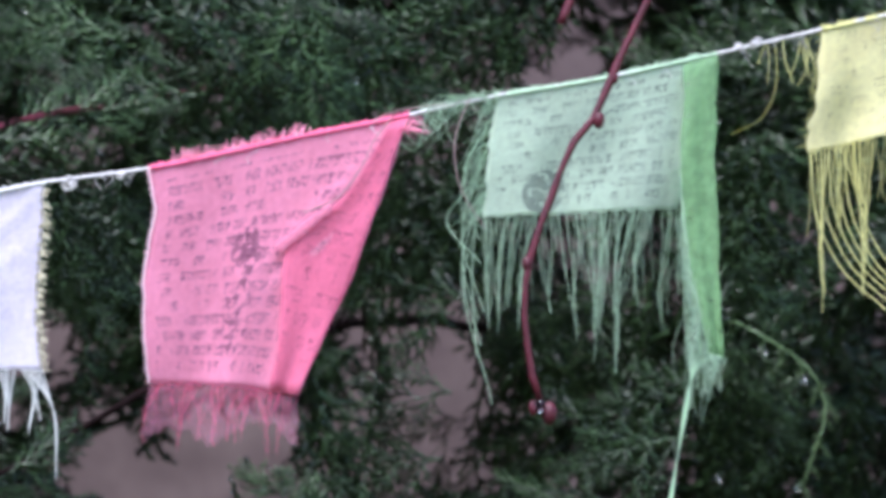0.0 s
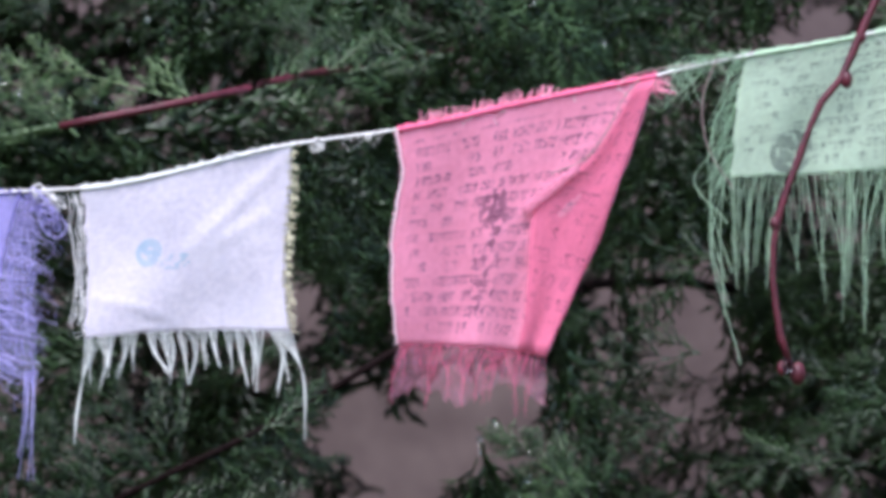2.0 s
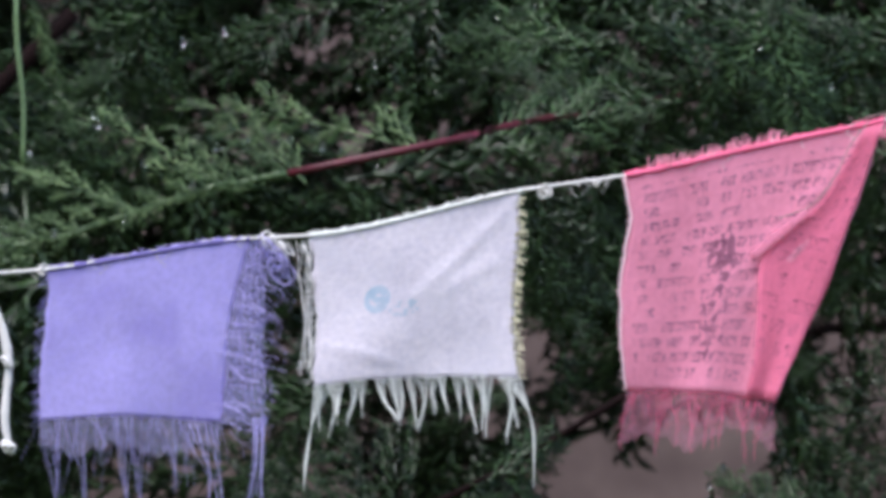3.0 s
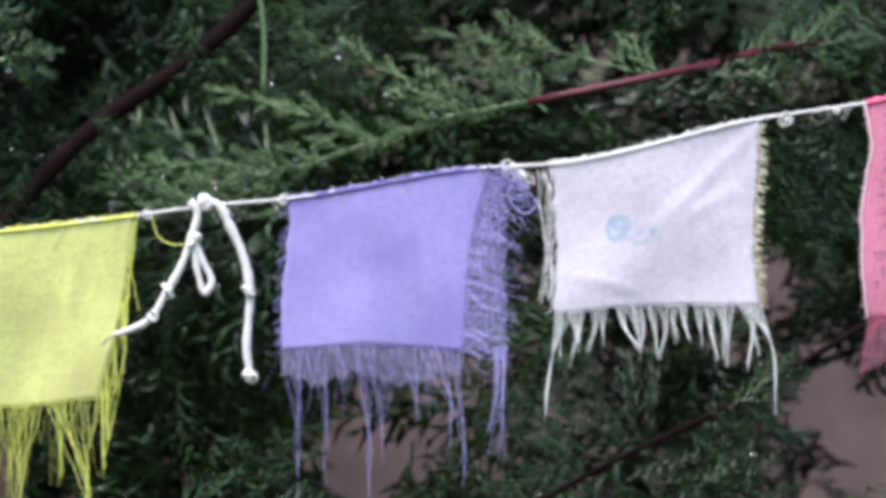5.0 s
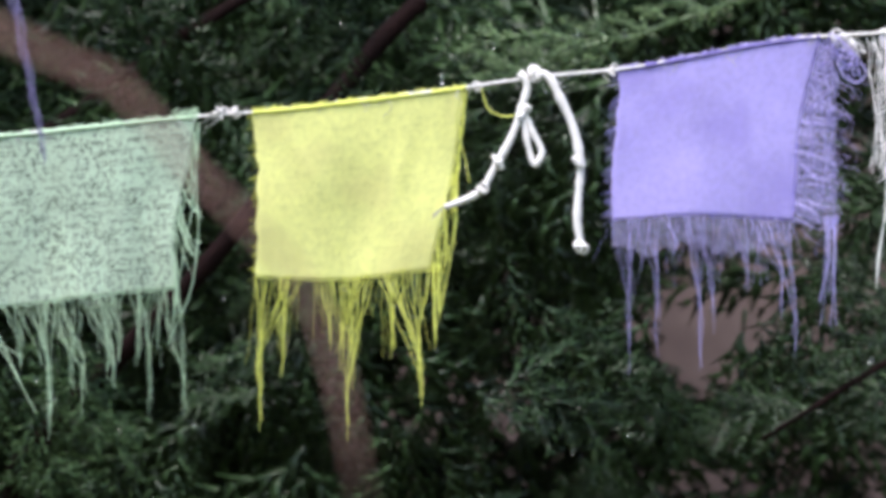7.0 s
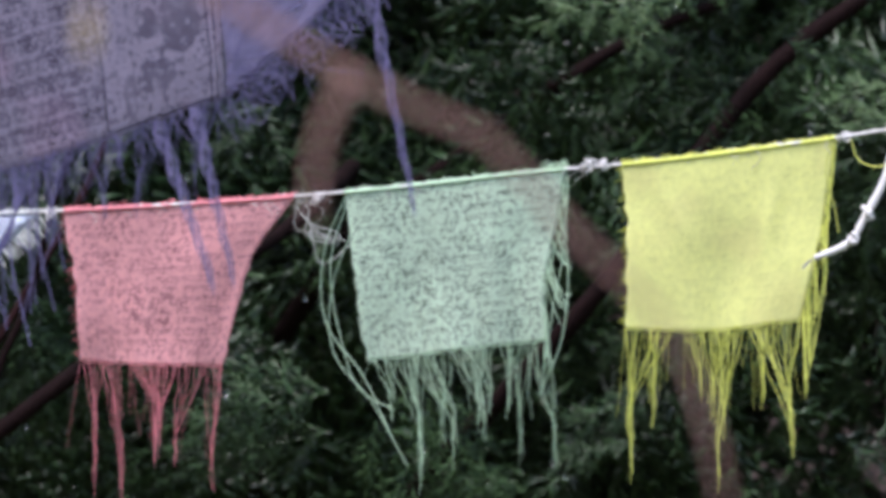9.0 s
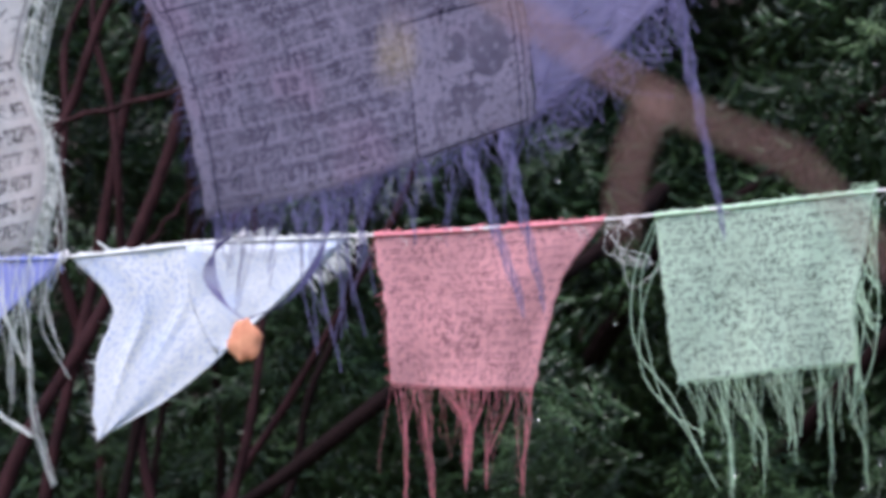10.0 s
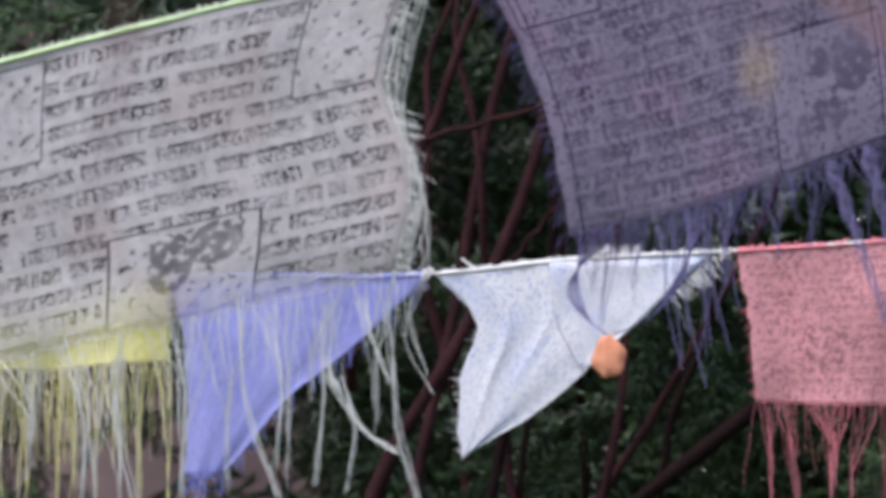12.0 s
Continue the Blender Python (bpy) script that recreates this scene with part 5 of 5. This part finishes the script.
f, top, bot, lef, rig, off = flag("prayer_flag", "yellow flag with dense ragged fringe", 6.0,
    [(-1.553, 2.225), (-1.411, 2.227), (-1.276, 2.226)], [(-1.541, 2.14), (-1.399, 2.135), (-1.275, 2.142)], [(-1.553, 2.225), (-1.55, 2.179), (-1.541, 2.14)],
    [(-1.276, 2.226), (-1.272, 2.186), (-1.275, 2.142)], cloth("dull_yellow_cotton", srgb(232, 229, 158), 0.28, 0.09, sheer=0.2), yellow_yarn, 31)
t = fringe(bot, 41, 22, 0.14, 0.3, 0.014, 6, 0.0006, 1.4)
yarn_part("fringe", t, thread("dingy_yellow_yarn", srgb(192, 186, 170), srgb(214, 209, 130)), f)

# white tie knotted round the cord
tie = tagged(new("cord_tie"), "knotted white cotton tie hanging from the cord", "tie")
tie.location = (0.085, 5.99, 2.314)
off = np.array(tie.location)
for pts, r in (([(0.070, 2.318), (0.076, 2.311), (0.072, 2.284), (0.06, 2.251), (0.048, 2.23), (0.033, 2.205), (-0.001, 2.189)], 0.0040), ([(0.073, 2.284), (0.082, 2.262), (0.091, 2.238), (0.085, 2.23), (0.079, 2.246), (0.074, 2.273)], 0.0036),
               ([(0.078, 2.316), (0.095, 2.316), (0.108, 2.295), (0.122, 2.263), (0.128, 2.23), (0.126, 2.198), (0.125, 2.176), (0.129, 2.15)], 0.0046)):
    tube_part("strand", np.array(xz(pts, 5.99)) - off, r, r * 0.85, cord_mat, tie, "", 8, 34, 0.16, 7)
for x, z, s in ((0.048, 2.232, 0.006), (0.128, 2.230, 0.007), (0.128, 2.152, 0.006), (0.074, 2.280, 0.006), (0.084, 2.317, 0.007), (0.035, 2.208, 0.005)):
    t = Tubes()
    knot(t, np.array((x, 5.988, z)) - off, s, krng, 2, 0.0026)
    yarn_part("knot", t, cord_mat, tie)
t = Tubes()
hairs(t, np.array([(0.0, 5.99, 2.19), (-0.004, 5.99, 2.188)]) - off, 4, 16, 0.012, (-0.8, -0.5), 0.3)
yarn_part("frayed_end", t, cord_mat, tie)

# ---- large printed flags on the nearer cord ----
m = cloth("grey_printed_cotton", srgb(212, 209, 208), 0.38, 0.25, srgb(62, 58, 66), 13, 0.62, press=0.78, thinning=0.55,
          frames=((0.11, 0.80, 0.10, 0.17), (0.885, 0.80, 0.10, 0.17), (0.50, 0.17, 0.17, 0.15)), blots=((0.47, 0.20, 0.05, 0.10, 0.7), (0.57, 0.24, 0.06, 0.07, 0.8)),
          sheer=0.24, stain=srgb(206, 190, 186), margin=0.02)
f, top, bot, lef, rig, off = flag("prayer_flag", "large grey printed gauze flag with script and ruled boxes", 5.0,
    [(-1.247, 2.288), (-1.114, 2.319), (-0.992, 2.345), (-0.86, 2.373)], [(-1.23, 2.046), (-1.047, 2.083), (-0.876, 2.118)], [(-1.247, 2.288), (-1.241, 2.164), (-1.23, 2.046)],
    [(-0.86, 2.373), (-0.885, 2.27), (-0.862, 2.208), (-0.876, 2.118)], m, grey_yarn, 41, 0.0022, hem_mat=green_cord_mat, ripple=0.004, waves=1.5)
t = fringe(bot, 51, 10, 0.12, 0.3, 0.02, 5, 0.0005, 1.2, 0.02, reach=0.5)
for pts in ([(-1.006, 2.107), (-0.998, 2.022), (-0.97, 1.938)],
            [(-0.938, 2.086), (-0.933, 2.022), (-0.94, 1.949)],
            [(-0.922, 2.095), (-0.927, 2.035), (-0.91, 2.005), (-0.915, 1.944)],
            [(-0.88, 2.108), (-0.878, 2.044), (-0.873, 1.989), (-0.856, 1.934)],
            [(-0.922, 2.031), (-0.903, 1.994), (-0.873, 1.973)],
            [(-1.061, 2.088), (-1.047, 2.023), (-1.051, 1.941)],
            [(-0.978, 2.093), (-0.968, 2.04), (-0.972, 1.963)],
            [(-0.903, 2.103), (-0.896, 2.067), (-0.88, 2.03)],
            [(-1.146, 2.066), (-1.131, 1.997), (-1.135, 1.933)],
            [(-1.101, 2.074), (-1.105, 2.015), (-1.089, 1.937)]):
    for k in range(4):
        e = krng.normal(0, 0.0008, (len(pts), 3))
        e[0] *= 6
        t.add(spline(np.array(xz(pts, 4.997)) - off + e, 18) + np.cumsum(krng.normal(0, 0.00040, (18, 3)), 0), 0.00055, 0.00035, 3)
knot(t, w((-0.926, 4.997, 2.031)) - off, 0.006, krng, 3, 0.0007)
yarn_part("fringe", t, grey_yarn, f)
t = Tubes()
outer = spline([rig[0] + w((0.02, 0, 0)), rig[10] + w((0.02, 0, 0)), rig[16] + w((0.008, 0, 0)), rig[24] + w((0.012, 0, 0)), rig[-1] + w((0.012, 0, 0))], 33)
loose_weave(t, rig, outer, 7, 7, 60, 0.0005)
hairs(t, rig, 8, 120, 0.016, 1, 0.9, 0.00035, curl=0.25)
for k in range(5):
    a = outer[20 + 2 * k]
    t.add(spline([a, a + w((0.004, 0, -0.04)), a + w((-0.012, 0, -0.08)), a + w((-0.02 + 0.008 * k, 0, -0.13))], 14), 0.0005, 0.0004, 3)
hairs(t, top, 9, 220, 0.008, (0.1, 1), 0.3, 0.0005)
yarn_part("fray", t, grey_yarn, f)

m = cloth("slate_violet_cotton", srgb(147, 139, 159), 0.36, 0.25, srgb(44, 40, 66), 15, 0.85, press=0.62, speckle=0.5, thinning=0.2,
          frames=((0.13, 0.85, 0.11, 0.2), (0.81, 0.22, 0.17, 0.21), (0.5, 0.5, 0.46, 0.6)), blots=((0.88, 0.29, 0.06, 0.10, 0.9), (0.79, 0.31, 0.03, 0.05, 0.9), (0.80, 0.14, 0.06, 0.05, 0.7), (0.72, 0.10, 0.02, 0.07, 0.7)), sheer=0.12, stain=srgb(165, 140, 165), margin=0.03)
f, top, bot, lef, rig, off = flag("prayer_flag", "large slate violet printed gauze flag, torn edges", 5.0,
    [(-0.821, 2.394), (-0.66, 2.436), (-0.486, 2.470)], [(-0.735, 2.149), (-0.624, 2.172), (-0.469, 2.224)], [(-0.821, 2.394), (-0.772, 2.296), (-0.747, 2.222), (-0.735, 2.149)],
    [(-0.486, 2.470), (-0.48, 2.336), (-0.473, 2.281), (-0.469, 2.224)], m, slate_yarn, 42, ripple=0.004, waves=1.4)
t = fringe(bot, 52, 13, 0.058, 0.5, 0.02, 6, 0.00042, 2.2, 0.05, reach=0.6)
for (x, z), (x2, z2) in (((-0.53, 2.205), (-0.478, 2.065)), ((-0.50, 2.215), (-0.462, 2.07)), ((-0.361, 2.319), (-0.318, 2.125))):
    for k in range(6):
        a, b = w((x + 0.002 * k, 5.0, z)) - off, w((x2, 5.0, z2 + 0.003 * k)) - off
        s = np.linspace(0, 1, 16)
        pts = a + (b - a) * s[:, None] + np.stack([0.0022 * np.cos(s * 30 + k), 0.0022 * np.sin(s * 30 + k), 0 * s], 1) * (1 - 0.6 * s)[:, None]
        t.add(pts, 0.0009, 0.0004, 3)
for k in range(6):
    t.add(spline([w((-0.725 + 0.006 * k, 5.0, 2.152)) - off, w((-0.725 - 0.002 * k, 4.995, 2.10)) - off, w((-0.712, 4.99, 2.073)) - off, w((-0.702, 4.99, 2.066)) - off], 14), 0.0008, 0.0007, 3)
    t.add(spline([w((-0.64 + 0.004 * k, 5.0, 2.168)) - off, w((-0.640 - 0.001 * k, 4.995, 2.115)) - off, w((-0.672, 4.99, 2.077)) - off, w((-0.70, 4.99, 2.066)) - off], 14), 0.0008, 0.0007, 3)
for k in range(16):
    a = w((-0.66 + krng.uniform(0, 0.05), 5.0, 2.16)) - off
    e = krng.normal(0, 0.008, 4)
    t.add(spline([a, a + w((e[0], 0, -0.05 + e[1])), a + w((0.008 + e[2], 0, -0.10 + 3 * e[3]))], 10), 0.0006, 0.0005, 3)
yarn_part("fringe", t, slate_yarn, f)
net = patch([(-0.4861, 2.470), (-0.41, 2.488), (-0.345, 2.503)], [(-0.4691, 2.224), (-0.41, 2.275), (-0.350, 2.335)], [(-0.4861, 2.470), (-0.48, 2.336), (-0.473, 2.281), (-0.4691, 2.224)],
            [(-0.345, 2.503), (-0.338, 2.42), (-0.350, 2.335)], 5.002, 14, 24, 0.004, 1.0, 14)
t = Tubes()
hairs(t, lef, 5, 150, 0.010, (-1, 0.25), 1.1, 0.0004, curl=0.12)
outer = spline([rig[0] + w((0.15, 0, 0.03)), rig[12] + w((0.145, 0, 0.03)), rig[18] + w((0.14, 0, 0.02)), rig[-1] + w((0.06, 0, 0.04))], 33)
loose_weave(t, rig, outer, 9, 7, 36, 0.0004)
edge = np.array(net[0][-1]) - off
for k in range(70):
    p0 = along(edge, krng.uniform(0, 1))
    e = krng.normal(0, 0.010, 6)
    t.add(spline([p0, p0 + w((e[0], 0, -0.012 + e[1])), p0 + w((e[2], 0, -0.022 + e[3])), p0 + w((e[4] * 1.5, 0, -0.02 + 1.5 * e[5]))], 12), 0.0004, 0.0003, 3)
hairs(t, outer, 8, 50, 0.03, (0.2, -0.6), 1.0, 0.00035, curl=0.35)
yarn_part("loose_weave", t, slate_yarn, f, "slate violet unravelled threads")
cloth_part("gauze_edge", (net[0] - off, net[1], net[2]), cloth("thin_slate_gauze", srgb(150, 142, 178), 0.08, 0.22, sheer=0.4), f, "worn see-through gauze edge")

# dead leaf caught in the loose threads
leaf_mat = simple("orange_dead_leaf", srgb(196, 120, 92), srgb(228, 164, 128), 60, 0.6, 0.5, 0.001)
bm = bmesh.new()
bmesh.ops.create_uvsphere(bm, u_segments=20, v_segments=14, radius=1.0)
for v in bm.verts:
    c = v.co.copy()
    v.co = (c.x * 0.0142 * (1 - 0.28 * max(0, c.z)) + 0.001 * math.sin(c.z * 7), c.y * 0.004 + 0.003 * c.x * c.x + 0.001 * math.sin(c.x * 8), c.z * 0.0172 + 0.0012 * math.sin(c.x * 9))
leaf = smooth(part("dead_leaf", bm, leaf_mat))
leaf.location = (-0.701, 4.988, 2.0490)
tagged(leaf, "small round orange dead leaf hanging in threads", "leaf")

# ---- a bare branch close to the viewer ----
bush = tagged(new("bare_bush"), "brown leafless forked branch of a near bush", "bush")
bush.location = (-1.05, 1.9, 0)
off = np.array(bush.location)
tube_part("trunk", [(0, 0, -0.05), (0.03, 0, 0.9), (0.0, -0.02, 1.7), (0.12, -0.05, 2.2)], 0.03, 0.014, shrub_mat, bush, "", 9, 26, 0.08)
tube_part("branch", np.array([(-0.93, 1.85, 2.2), (-0.55, 1.8, 2.12), (-0.29, 1.8, 1.95)] + xz([(-0.1814, 1.8617), (-0.1551, 1.8437), (-0.1371, 1.8326), (-0.1191, 1.8229), (-0.088, 1.808), (-0.079, 1.795), (-0.065, 1.78), (-0.047, 1.764), (-0.034, 1.741), (-0.028, 1.717), (-0.023, 1.69)], 1.8)) - off,
          0.0052, 0.0008, shrub_mat, bush, "", 8, 60, 0.1)
tube_part("twig", np.array(xz([(-0.1315, 1.8312), (-0.1343, 1.8271), (-0.1398, 1.816), (-0.1426, 1.8049), (-0.144, 1.7883)], 1.8)) - off, 0.0026, 0.0013, shrub_mat, bush, "", 7, 16, 0.1)

# a withered leaf and a thin red twig that hang from the same branch
leaf_stalk = Tubes().add(spline([(-0.29, 1.8, 1.95), (-0.262, 1.8, 1.90), (-0.206, 1.8, 1.874), (-0.208, 1.8, 1.858)], 16) - off, 0.0004, 0.0003, 5)
stalk = part("stalk", leaf_stalk.data(), shrub_mat, bush)
bm = bmesh.new()
bmesh.ops.create_uvsphere(bm, u_segments=14, v_segments=12, radius=1.0)
for v in bm.verts:
    c = v.co.copy()
    v.co = (c.x * 0.0018 * (1.1 - 0.3 * c.z) + -0.209 - off[0], c.y * 0.0006 + 0.0012 * c.x * c.x + 1.8 - off[1], c.z * 0.0085 + 1.845)
smooth(part("withered_leaf", bm, simple("tan_dead_leaf", srgb(170, 150, 122), srgb(198, 178, 146), 80, 0.7, 0.4, 0.0005), stalk, "small tan withered leaf"))
tube_part("twig", np.array([(-0.55, 1.8, 2.12), (-0.42, 1.8, 1.99)] + xz([(-0.397, 1.859), (-0.4, 1.836), (-0.403, 1.812), (-0.408, 1.791)], 1.8)) - off, 0.0020, 0.0009, red_twig_mat, bush, "thin dark red twig", 6, 30, 0.1)

# hanging yellowed twig beside the conifer
tube_part("yellow_twig", np.array([(1.49, 6.95, 2.375)] + xz([(1.478, 2.343), (1.505, 2.327), (1.537, 2.294), (1.544, 2.263), (1.533, 2.226), (1.517, 2.183)], 6.7)) - np.array(east.location), 0.0012, 0.0016, fresh_mat, east, "yellow-green dying shoot", 6, 20, 0.3)
